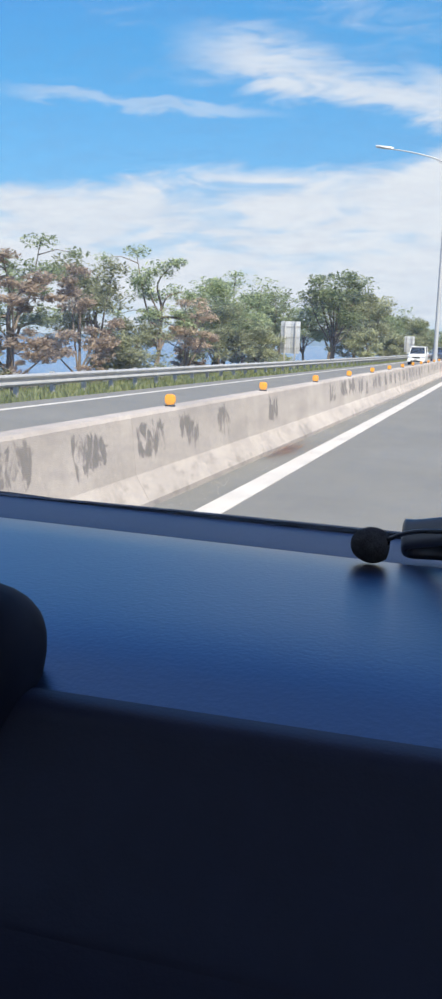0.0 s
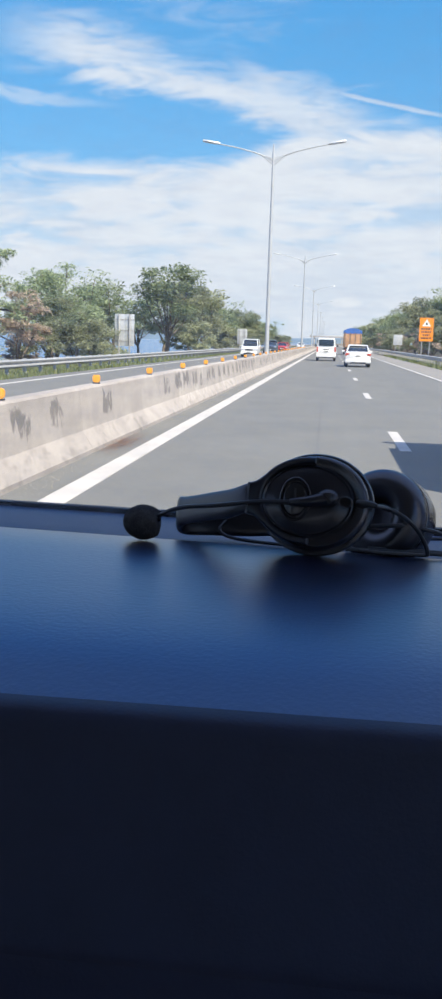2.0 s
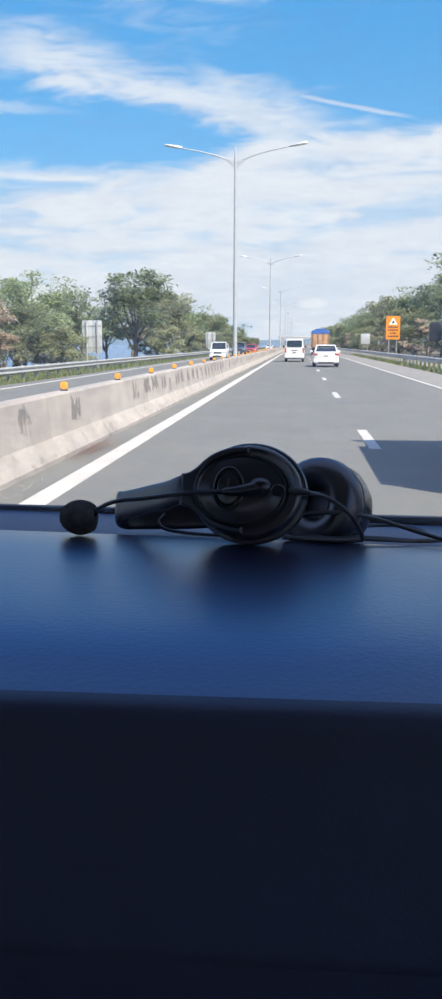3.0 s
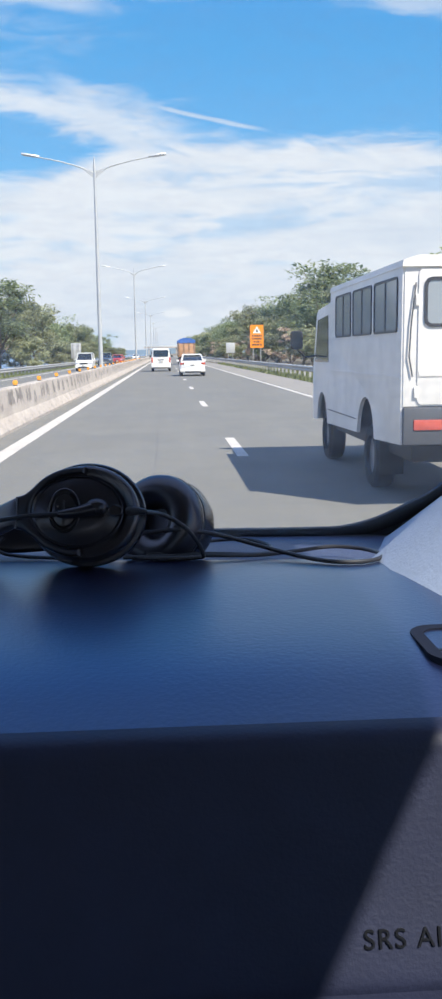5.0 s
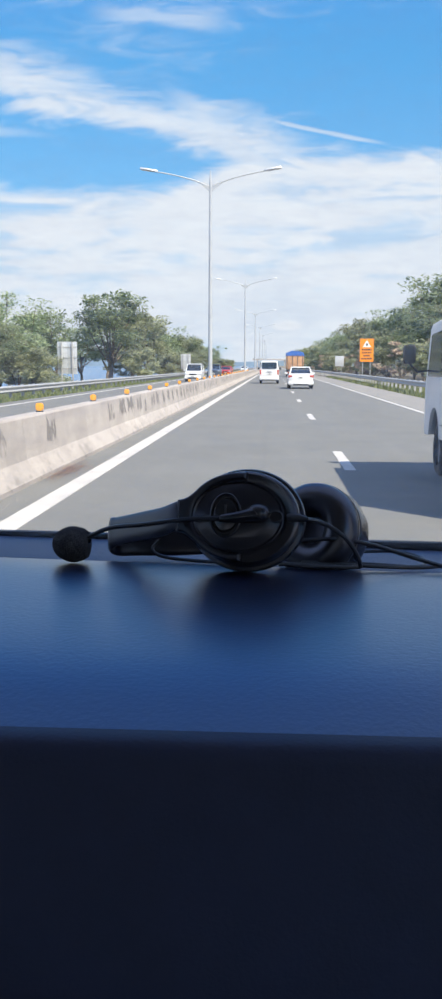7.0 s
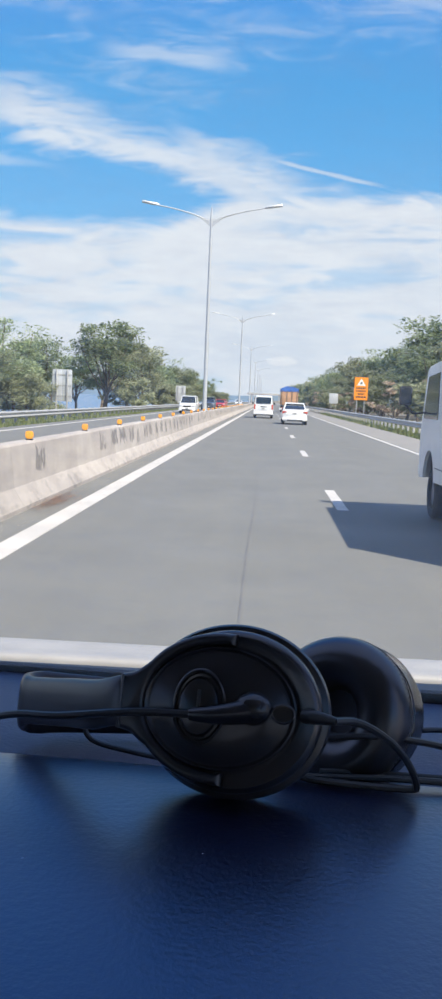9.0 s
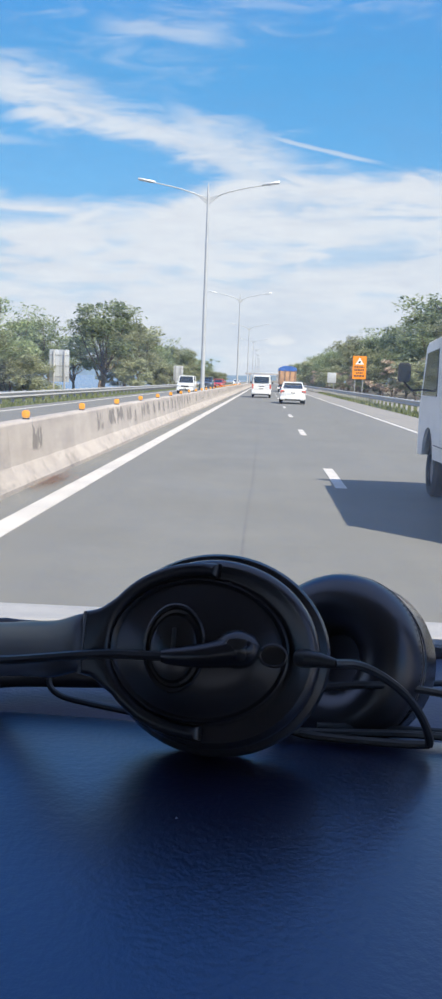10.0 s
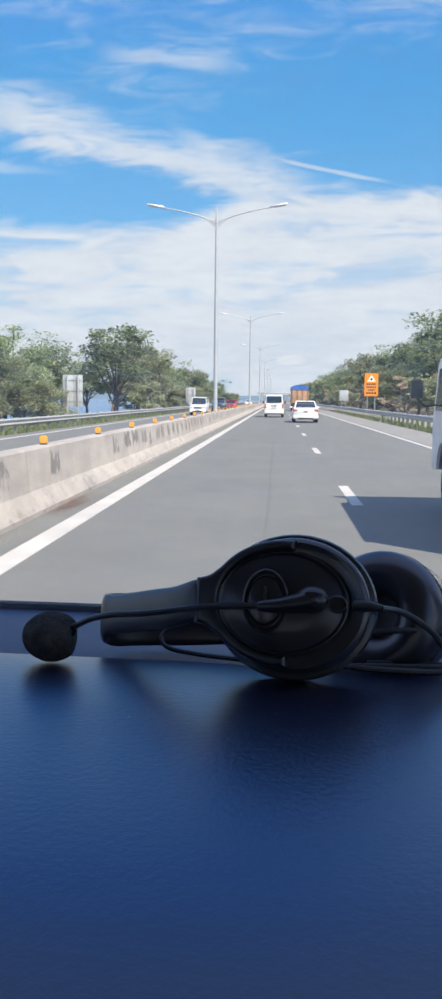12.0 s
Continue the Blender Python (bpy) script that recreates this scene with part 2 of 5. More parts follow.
def clear_pane_material(name, tint, film=0.01):
    m = bpy.data.materials.new(name)
    m.use_nodes = True
    t = m.node_tree
    t.nodes.remove(t.nodes["Principled BSDF"])
    tr, gl, mx = (t.nodes.new(k) for k in ("ShaderNodeBsdfTransparent", "ShaderNodeBsdfGlossy", "ShaderNodeMixShader"))
    tr.inputs[0].default_value = (*tint, 1)
    gl.inputs["Roughness"].default_value = 0.02
    dust = noise_node(t, None, 40.0, 6.0, 0.7)
    t.links.new(smooth(t, dust, 0.4, 0.8, 0.006, 0.02), mx.inputs[0])
    t.links.new(tr.outputs[0], mx.inputs[1])
    t.links.new(gl.outputs[0], mx.inputs[2])
    # film of dust that scatters a little daylight; set high, it imitates haze
    tl, mx2 = t.nodes.new("ShaderNodeBsdfTranslucent"), t.nodes.new("ShaderNodeMixShader")
    tl.inputs[0].default_value = (0.8, 0.79, 0.77, 1)
    t.links.new(smooth(t, dust, 0.3, 0.8, 0.5 * film, 1.4 * film), mx2.inputs[0])
    t.links.new(mx.outputs[0], mx2.inputs[1])
    t.links.new(tl.outputs[0], mx2.inputs[2])
    t.links.new(mx2.outputs[0], t.nodes["Material Output"].inputs[0])
    return m


def leaf_material(name, a, c):
    m = bpy.data.materials.new(name)
    m.use_nodes = True
    t = m.node_tree
    b = t.nodes["Principled BSDF"]
    g = t.nodes.new("ShaderNodeNewGeometry")
    info = t.nodes.new("ShaderNodeObjectInfo")
    col = mixcol(t, g.outputs["Random Per Island"], a, c)
    col = mixcol(t, 1.0, col, vec3(t, *[M(t, "MULTIPLY_ADD", info.outputs["Random"], 0.5, 0.75)] * 3), "MULTIPLY")
    t.links.new(col, b.inputs["Base Color"])
    b.inputs["Roughness"].default_value = 0.55
    b.inputs["Specular IOR Level"].default_value = 0.3
    tl, mx = t.nodes.new("ShaderNodeBsdfTranslucent"), t.nodes.new("ShaderNodeMixShader")
    t.links.new(col, tl.inputs[0])
    mx.inputs[0].default_value = 0.5
    t.links.new(b.outputs[0], mx.inputs[1])
    t.links.new(tl.outputs[0], mx.inputs[2])
    t.links.new(mx.outputs[0], t.nodes["Material Output"].inputs[0])
    return m


TINTED = clear_pane_material("tinted_side_glass", (0.92, 0.94, 0.95))
ASPHALT = asphalt_material("worn_asphalt", (0.160, 0.155, 0.135))
ASPHALT_EDGE = asphalt_material("shoulder_asphalt", (0.245, 0.228, 0.198))
JOINT = material("joint_bitumen", (0.135, 0.13, 0.12), 0.8, scale=2, vary=0.3)
CONCRETE = concrete_material()
LINE_PAINT = material("road_paint", (0.50, 0.465, 0.415), 0.75, scale=1.2, vary=0.14, fine_scale=30, bump=0.3, bump_scale=120)
EARTH = material("verge_earth", (0.17, 0.145, 0.10), 0.95, scale=0.25, vary=0.3, fine_scale=3.0, bump=0.6, bump_scale=5)
GRASS = leaf_material("grass_blades", (0.15, 0.19, 0.06), (0.32, 0.33, 0.15))
# tree leaves paler and greyer than real foliage: haze put into their colour
LEAF_A = leaf_material("leaf_green", (0.17, 0.215, 0.115), (0.36, 0.41, 0.22))
LEAF_B = leaf_material("leaf_olive", (0.21, 0.23, 0.125), (0.40, 0.41, 0.24))
LEAF_DRY = leaf_material("leaf_dry", (0.40, 0.31, 0.22), (0.56, 0.45, 0.34))
LITTER = leaf_material("litter_leaf", (0.26, 0.13, 0.08), (0.42, 0.25, 0.16))
BARK = material("bark", (0.16, 0.125, 0.09), 0.9, scale=6, vary=0.3, bump=0.8, bump_scale=40)
GALV = material("galvanised_steel", (0.43, 0.42, 0.395), 0.55, metal=0.25, scale=2.5, vary=0.14, fine_scale=40, bump=0.1, obj_vary=0.06)
POLE_GREY = material("pole_grey_paint", (0.47, 0.48, 0.48), 0.5, metal=0.3, scale=2.0, vary=0.1)
ORANGE = material("reflector_orange", (0.80, 0.34, 0.03), 0.5, scale=30, vary=0.15)
SIGN_ORANGE = material("sign_orange", (0.85, 0.27, 0.01), 0.5, scale=3, vary=0.08)
SIGN_BACK = material("sign_back_aluminium", (0.55, 0.56, 0.56), 0.5, metal=0.35, scale=2, vary=0.1)
WHITE_PAINT = material("white_car_paint", (0.74, 0.735, 0.71), 0.35, spec=0.5, scale=1.2, vary=0.05, fine_scale=14, coat=0.4)
WHITE_DULL = material("white_van_paint", (0.78, 0.745, 0.685), 0.5, spec=0.45, scale=1.3, vary=0.13, fine_scale=11, coat=0.1)
BONNET = material("bonnet_paint", (0.29, 0.28, 0.265), 0.55, scale=3, vary=0.12, fine_scale=30)
RED_PAINT = material("red_car_paint", (0.42, 0.035, 0.018), 0.3, scale=2, vary=0.08, coat=0.5)
GREY_PAINT = material("grey_car_paint", (0.075, 0.095, 0.125), 0.3, metal=0.3, scale=2, vary=0.1, coat=0.5)
BLACK_TRIM = material("black_trim", (0.03, 0.03, 0.032), 0.55, scale=5, vary=0.25, bump=0.2)
DARK_BUMPER = material("dark_bumper_paint", (0.085, 0.088, 0.095), 0.5, scale=3, vary=0.2, fine_scale=30)
RUBBER = material("tyre_rubber", (0.022, 0.022, 0.023), 0.85, scale=10, vary=0.3, bump=0.4, bump_scale=60)
RIM = material("wheel_rim", (0.42, 0.42, 0.43), 0.4, metal=0.7, scale=8, vary=0.15)
CAR_GLASS = glass_material("car_glass")
# pale base colour imitates the sky reflected in the van's panes
VAN_GLASS = glass_material("van_side_glass", (0.28, 0.31, 0.325), 0.06)
RED_LENS = material("red_lens", (0.50, 0.10, 0.07), 0.25, scale=20, vary=0.15)
AMBER_LENS = material("amber_lens", (0.85, 0.26, 0.02), 0.25, scale=20, vary=0.1)
HEADLAMP = material("headlamp_lens", (0.7, 0.72, 0.74), 0.12, metal=0.4, scale=12, vary=0.15)
PLATE = material("plate_white", (0.78, 0.77, 0.72), 0.5, scale=20, vary=0.06)
INK = material("dark_lettering", (0.035, 0.035, 0.04), 0.7, scale=20, vary=0.1)
TARP = material("blue_tarpaulin", (0.04, 0.13, 0.42), 0.6, scale=2, vary=0.2, bump=0.6, bump_scale=5)
CARGO = material("cargo_boards", (0.46, 0.26, 0.14), 0.8, scale=1.5, vary=0.3)
# film thicker than real dust, to imitate haze over everything outside
CLEAR = clear_pane_material("clear_glass", (0.97, 0.985, 0.98), 0.112)
# the reflected sky's blue is deepened through base colour and specular tint
DASH = material("dash_vinyl", (0.0050, 0.0066, 0.027), 0.34, spec=1.0, scale=5, vary=0.10, fine_scale=90, bump=0.20, bump_scale=380, rough_vary=0.04, coat=0.88)
DASH.node_tree.nodes["Principled BSDF"].inputs["IOR"].default_value = 1.5
DASH.node_tree.nodes["Principled BSDF"].inputs["Coat Roughness"].default_value = 0.31
DASH.node_tree.nodes["Principled BSDF"].inputs["Coat IOR"].default_value = 1.58
DASH.node_tree.nodes["Principled BSDF"].inputs["Specular Tint"].default_value = (0.24, 0.56, 1.0, 1)
CLUSTER = material("instrument_hood_plastic", (0.006, 0.008, 0.018), 0.7, spec=0.25, scale=5, vary=0.15)
DASH_STRIP = material("dash_rear_plastic", (0.050, 0.062, 0.115), 0.5, scale=6, vary=0.1, bump=0.25, bump_scale=500)
DASH_LOW = material("dash_lower_plastic", (0.0165, 0.0200, 0.0470), 0.60, scale=5, vary=0.15, bump=0.15, bump_scale=500)
CAB_TRIM = material("cab_trim_grey", (0.34, 0.39, 0.48), 0.6, scale=4, vary=0.08, bump=0.2, bump_scale=400)
CAB_LINING = material("cab_ceiling_cloth", (0.26, 0.255, 0.25), 0.9, scale=6, vary=0.1, bump=0.3, bump_scale=300)
CAB_DARK = material("cab_lining", (0.12, 0.118, 0.116), 0.8, scale=4, vary=0.15)
FRIT = material("black_frit", (0.006, 0.006, 0.008), 0.35, scale=30, vary=0.1)
HS_PLASTIC = material("headset_plastic", (0.0150, 0.0150, 0.0185), 0.24, spec=0.8, scale=14, vary=0.05, bump=0.04, bump_scale=1500)
HS_BAND = material("headset_band_plastic", (0.0140, 0.0142, 0.0180), 0.29, spec=0.6, scale=14, vary=0.05, bump=0.04, bump_scale=1500)
HS_FACE = material("headset_satin_plastic", (0.0130, 0.0130, 0.0160), 0.26, spec=0.6, scale=12, vary=0.05)
HS_GLOSS = material("headset_smooth_plastic", (0.018, 0.0172, 0.018), 0.20, spec=0.6, scale=25, vary=0.08)
HS_LEATHER = material("headset_leatherette", (0.0150, 0.0150, 0.0185), 0.29, spec=0.95, scale=30, vary=0.05, bump=0.06, bump_scale=1500)
for m in (HS_PLASTIC, HS_BAND, HS_FACE, HS_GLOSS, HS_LEATHER):
    m.node_tree.nodes["Principled BSDF"].inputs["Specular Tint"].default_value = (0.96, 0.92, 1.0, 1)
HS_FOAM = material("mic_foam", (0.055, 0.050, 0.050), 1.0, spec=0.1, scale=150, vary=0.4, bump=1.0, bump_scale=700)
HS_CABLE = material("cable_rubber", (0.022, 0.022, 0.026), 0.4, scale=30, vary=0.15)
WATER = material("bay_water", (0.10, 0.17, 0.26), 0.22, spec=0.5, scale=0.02, vary=0.15, fine_scale=0.5, bump=0.5, bump_scale=1.2)
# blue haze of distance is put into the land's base colour
FAR_LAND = material("far_land", (0.20, 0.27, 0.33), 1.0, scale=0.01, vary=0.1)

# ---------------------------------------------------------------- mesh tools


def thing(name, at=(0, 0, 0), label="", category="", group="", kind="", rz=0.0):
    ob = new(name)
    ob.empty_display_size = 0.1
    ob.matrix_basis = pose(*at, 0, 0, rz)
    return tagged(ob, label, category, group, kind)


def to_mesh(name, bm, mat, flat=False):
    me = bpy.data.meshes.new(name)
    bmesh.ops.recalc_face_normals(bm, faces=bm.faces[:])
    if not flat:
        for f in bm.faces:
            f.smooth = True
        for e in bm.edges:
            if len(e.link_faces) == 2 and e.calc_face_angle(0) > 0.6:
                e.smooth = False
    bm.to_mesh(me)
    bm.free()
    for m in (mat if isinstance(mat, (list, tuple)) else [mat]):
        me.materials.append(m)
    return me


def part(name, bm, mat, parent=None, label="", at=None):
    ob = new(name, bm if isinstance(bm, bpy.types.Mesh) else to_mesh(name, bm, mat))
    ob.parent = parent
    if at is not None:
        ob.matrix_basis = at
    return tagged(ob, label)


def box(x0, x1, y0, y1, z0, z1, bev=0.0, seg=2, bm=None):
    own = bm is None
    bm = bm or bmesh.new()
    r = bmesh.ops.create_cube(bm, size=1.0)["verts"]
    for v in r:
        v.co = ((x0 + x1) / 2 + v.co.x * (x1 - x0), (y0 + y1) / 2 + v.co.y * (y1 - y0), (z0 + z1) / 2 + v.co.z * (z1 - z0))
    if bev and own:
        bmesh.ops.bevel(bm, geom=bm.edges[:], offset=bev, segments=seg, affect="EDGES", profile=0.6)
    return bm


def poly(outline, axis, a, b, bev=0.0, bm=None):
    """A flat outline of pairs, made solid from a to b along axis 'x', 'y' or 'z'."""
    own = bm is None
    bm = bm or bmesh.new()
    put = {"x": lambda p, k: (k, p[0], p[1]), "y": lambda p, k: (p[0], k, p[1]), "z": lambda p, k: (p[0], p[1], k)}[axis]
    lo = [bm.verts.new(put(p, a)) for p in outline]
    hi = [bm.verts.new(put(p, b)) for p in outline]
    n = len(outline)
    bm.faces.new(lo[::-1])
    bm.faces.new(hi)
    for i in range(n):
        bm.faces.new((lo[i], lo[(i + 1) % n], hi[(i + 1) % n], hi[i]))
    if bev and own:
        bmesh.ops.bevel(bm, geom=bm.edges[:], offset=bev, segments=2, affect="EDGES", profile=0.6)
    return bm


def lathe(profile, n=48, bm=None, m=None, sx=1.0, sy=1.0):
    """Pairs (radius, height) turned round z."""
    bm = bm or bmesh.new()
    rings = []
    for r, z in profile:
        if r < 1e-6:
            rings.append([bm.verts.new((0, 0, z))])
        else:
            rings.append([bm.verts.new((sx * r * math.cos(2 * math.pi * i / n), sy * r * math.sin(2 * math.pi * i / n), z)) for i in range(n)])
    for a, b in zip(rings, rings[1:]):
        for i in range(n):
            j = (i + 1) % n
            if len(a) == 1 and len(b) == 1:
                continue
            if len(a) == 1:
                bm.faces.new((a[0], b[i], b[j]))
            elif len(b) == 1:
                bm.faces.new((a[i], b[0], a[j]))
            else:
                bm.faces.new((a[i], b[i], b[j], a[j]))
    if m is not None:
        bmesh.ops.transform(bm, matrix=m, verts=[v for ring in rings for v in ring])
    return bm


def spline(points, steps=8):
    """Catmull-Rom through the points."""
    p = [Vector(q) for q in points]
    p = [2 * p[0] - p[1]] + p + [2 * p[-1] - p[-2]]
    out = []
    for i in range(1, len(p) - 2):
        for k in range(steps):
            t = k / steps
            out.append(0.5 * ((2 * p[i]) + (p[i + 1] - p[i - 1]) * t + (2 * p[i - 1] - 5 * p[i] + 4 * p[i + 1] - p[i + 2]) * t * t
                              + (3 * p[i] - p[i - 1] - 3 * p[i + 1] + p[i + 2]) * t ** 3))
    out.append(p[-2])
    return out


def tube(points, radius, n=8, bm=None, closed_ends=True):
    """A round tube along the points; radius is one number or one for each point."""
    bm = bm or bmesh.new()
    pts = [Vector(q) for q in points]
    rad = radius if isinstance(radius, (list, tuple)) else [radius] * len(pts)
    up = Vector((0.13, 0.21, 0.97)).normalized()
    rings = []
    for i, p in enumerate(pts):
        d = (pts[min(i + 1, len(pts) - 1)] - pts[max(i - 1, 0)]).normalized()
        if abs(d.dot(up)) > 0.98:
            up = Vector((1, 0.1, 0)).normalized()
        s = d.cross(up).normalized()
        up = s.cross(d).normalized()
        rings.append([bm.verts.new(p + rad[i] * (math.cos(2 * math.pi * k / n) * s + math.sin(2 * math.pi * k / n) * up)) for k in range(n)])
    for a, b in zip(rings, rings[1:]):
        for k in range(n):
            bm.faces.new((a[k], a[(k + 1) % n], b[(k + 1) % n], b[k]))
    if closed_ends:
        bm.faces.new(rings[0][::-1])
        bm.faces.new(rings[-1])
    return bm


def loft(sections, bm=None, caps=True, closed=True):
    """Skin through rings of points with equal counts."""
    bm = bm or bmesh.new()
    rings = [[bm.verts.new(p) for p in s] for s in sections]
    n = len(rings[0])
    for a, b in zip(rings, rings[1:]):
        for k in range(n if closed else n - 1):
            bm.faces.new((a[k], a[(k + 1) % n], b[(k + 1) % n], b[k]))
    if caps:
        bm.faces.new(rings[0][::-1])
        bm.faces.new(rings[-1])
    return bm


def rounded_rect(x0, x1, z0, z1, r, n=5):
    out = []
    for cx, cz, a0 in ((x1 - r, z1 - r, 0), (x0 + r, z1 - r, 90), (x0 + r, z0 + r, 180), (x1 - r, z0 + r, 270)):
        for i in range(n + 1):
            a = radians(a0 + 90 * i / n)
            out.append((cx + r * math.cos(a), cz + r * math.sin(a)))
    return out


def ring_frame(outer, inner, axis, a, b, bm=None):
    """A frame between two outlines with equal counts, from a to b along the axis."""
    bm = bm or bmesh.new()
    put = {"x": lambda p, k: (k, p[0], p[1]), "y": lambda p, k: (p[0], k, p[1]), "z": lambda p, k: (p[0], p[1], k)}[axis]
    v = [[bm.verts.new(put(p, k)) for p in o] for o, k in ((outer, a), (outer, b), (inner, b), (inner, a))]
    n = len(outer)
    for q in range(4):
        w = (q + 1) % 4
        for i in range(n):
            j = (i + 1) % n
            bm.faces.new((v[q][i], v[q][j], v[w][j], v[w][i]))
    return bm


# ---------------------------------------------------------------- ground, roads, water
def strip_sheet(name, profile, y0, y1, step, mat, rough=0.0, seed=0):
    """A sheet with the cross-section profile (x, z), drawn out along the road."""
    rows = []
    ys = list(np.arange(y0, y1 + 0.01, step))
    bm = bmesh.new()
    for y in ys:
        rows.append([bm.verts.new((x, y, z + (rough * noise.noise(Vector((x * 0.3, y * 0.12, seed))) if rough else 0))) for x, z in profile])
    for a, b in zip(rows, rows[1:]):
        for i in range(len(profile) - 1):
            bm.faces.new((a[i], a[i + 1], b[i + 1], b[i]))
    return to_mesh(name, bm, mat)


ground = new("ground", strip_sheet("ground", [(-4000, -9), (-60, -8), (-36, -3.2), (-28, -1.4), (-18, -0.55), (-12.6, -0.2), (-11.0, -0.05), (-10.6, -0.06),
                                              (7.4, -0.06), (8.6, 0.0), (14, 0.1), (40, 0.6), (400, 1.0), (4000, 1.0)], -300, 4200, 90, EARTH))
tagged(ground, "dry earth and grass verge beside the expressway", "ground", kind="structure")


def slab(name, x0, x1, z0, z1, y0, y1, mat, label, category, kind="structure"):
    ob = new(name, to_mesh(name, box(x0, x1, y0, y1, z0, z1), mat))
    return tagged(ob, label, category, kind=kind)


slab("road", -3.02, 5.30, -0.25, 0.0, -120, 2600, ASPHALT, "worn grey asphalt carriageway of two lanes", "road")
slab("shoulder", 5.30, 7.45, -0.25, -0.012, -120, 2600, ASPHALT_EDGE, "pale dusty asphalt shoulder beside the carriageway", "road shoulder")
slab("road_opposite", -10.95, -3.62, -0.25, 0.0, -120, 2600, ASPHALT, "grey asphalt carriageway beyond the concrete median", "road")
slab("water", -4000, -33, -3.2, -2.6, -300, 4200, WATER, "blue-grey water of the bay beyond the trees", "water")

lines = thing("road_marking", label="white painted edge lines and broken lane line on asphalt", category="road marking", kind="structure")
part("edge_line", box(-2.59, -2.32, -60, 1500, -0.05, 0.006), LINE_PAINT, lines)
part("edge_line", box(5.02, 5.20, -60, 1500, -0.05, 0.006), LINE_PAINT, lines)
part("edge_line", box(-10.15, -9.97, -60, 1500, -0.05, 0.006), LINE_PAINT, lines)
part("edge_line", box(-4.35, -4.20, -60, 1500, -0.05, 0.006), LINE_PAINT, lines)
dash_mesh = to_mesh("lane_dash", box(-0.085, 0.085, -1.5, 1.5, -0.05, 0.006), LINE_PAINT)
for i in range(40):
    part("lane_dash", dash_mesh, None, lines, at=pose(1.25, 2.2 + 13.0 * i, 0))
for i in range(30):
    part("lane_dash", dash_mesh, None, lines, at=pose(-7.1, 3.0 + 12.0 * i, 0))

# sealed lengthwise joint
seam_line = bmesh.new()
rnd = random.Random(12)
seam_rows = [(-0.06 + 0.012 * math.sin(0.7 * i) + rnd.uniform(-0.008, 0.008), 3.0 + 1.1 * i) for i in range(70)]
seam_v = [(seam_line.verts.new((x - 0.007, y, 0.004)), seam_line.verts.new((x + 0.007, y, 0.004))) for x, y in seam_rows]
for p, q in zip(seam_v, seam_v[1:]):
    seam_line.faces.new((p[0], p[1], q[1], q[0]))
tagged(new("road_joint", to_mesh("road_joint", seam_line, JOINT)), "thin dark sealed joint along the carriageway", "road joint", kind="structure")

# grit swept against the foot of the barrier
grit = bmesh.new()
rnd = random.Random(4)
for i in range(1500):
    y = rnd.uniform(4, 60) if i % 4 else rnd.uniform(4, 22)
    x = -3.0 + abs(rnd.gauss(0, 0.18))
    s = rnd.uniform(0.004, 0.013)
    v = [grit.verts.new((x + s * a, y + s * b, 0.003 + s * c)) for a, b, c in ((1, 0, 0), (-0.6, 0.8, 0), (-0.5, -0.9, 0), (0.1, 0, 0.9))]
    for f in ((0, 1, 3), (1, 2, 3), (2, 0, 3)):
        grit.faces.new([v[k] for k in f])
tagged(new("gravel", to_mesh("gravel", grit, ASPHALT_EDGE, True)), "loose pale grit along the foot of the barrier", "gravel", kind="stuff")

# dry leaves and straw drifted against the foot of the barrier
litter = bmesh.new()
rnd = random.Random(31)
for i in range(900):
    y = 13.2 + 1.3 * max(-1.0, min(1.0, rnd.gauss(0, 0.42)))
    x = -2.98 + abs(rnd.gauss(0, 0.14))
    z = 0.004 + 0.05 * rnd.random() * max(0.0, 1 - (x + 2.98) / 0.4)
    a, w = rnd.uniform(0, 6.28), rnd.uniform(0.006, 0.016)
    l = rnd.uniform(0.02, 0.07)
    d, n = Vector((math.cos(a), math.sin(a), rnd.uniform(-0.1, 0.35))), Vector((-math.sin(a), math.cos(a), 0))
    c = Vector((x, y, z + 0.008))
    litter.faces.new([litter.verts.new(p) for p in (c - d * l / 2, c + n * w / 2, c + d * l / 2, c - n * w / 2)])
tagged(new("leaf_litter", to_mesh("leaf_litter", litter, LITTER, True)), "reddish-brown dry leaves drifted against the barrier", "leaf litter", kind="stuff")

# ---------------------------------------------------------------- concrete median
BX = -3.33
section = [(-0.31, 0.0), (-0.31, 0.06), (-0.175, 0.285), (-0.168, 0.30), (-0.115, 0.83), (-0.09, 0.86), (0.09, 0.86), (0.115, 0.83), (0.168, 0.30), (0.175, 0.285), (0.31, 0.06), (0.31, 0.0)]
block_mesh = to_mesh("concrete_block", poly(section, "y", -1.9965, 1.9965), CONCRETE, True)
median = thing("median_barrier", (BX, 0, 0), "long weathered concrete median barrier with dark mould streaks", "barrier", kind="structure")
for i in range(150):
    part("concrete_block", block_mesh, None, median, at=pose(0, -14.0 + 4.0 * i, 0))
slab("barrier_far", BX - 0.3, BX + 0.3, 0, 0.86, 590, 1500, CONCRETE, "far stretch of the concrete median barrier", "barrier")

studs = thing("reflector", (BX + 0.02, 9.3, 0.86), "small orange reflector on top of the concrete median", "reflector", group="reflectors on the median")
part("base", box(-0.05, 0.05, -0.03, 0.03, 0, 0.02, 0.004), BLACK_TRIM, studs)
part("lens", poly(rounded_rect(-0.055, 0.055, 0.02, 0.13, 0.034), "y", -0.02, 0.02, 0.006), ORANGE, studs, "orange plastic lens")
for i in list(range(1, 30)):
    copy_thing(studs, pose(BX + 0.02, 9.3 + 4.0 * i, 0.86))

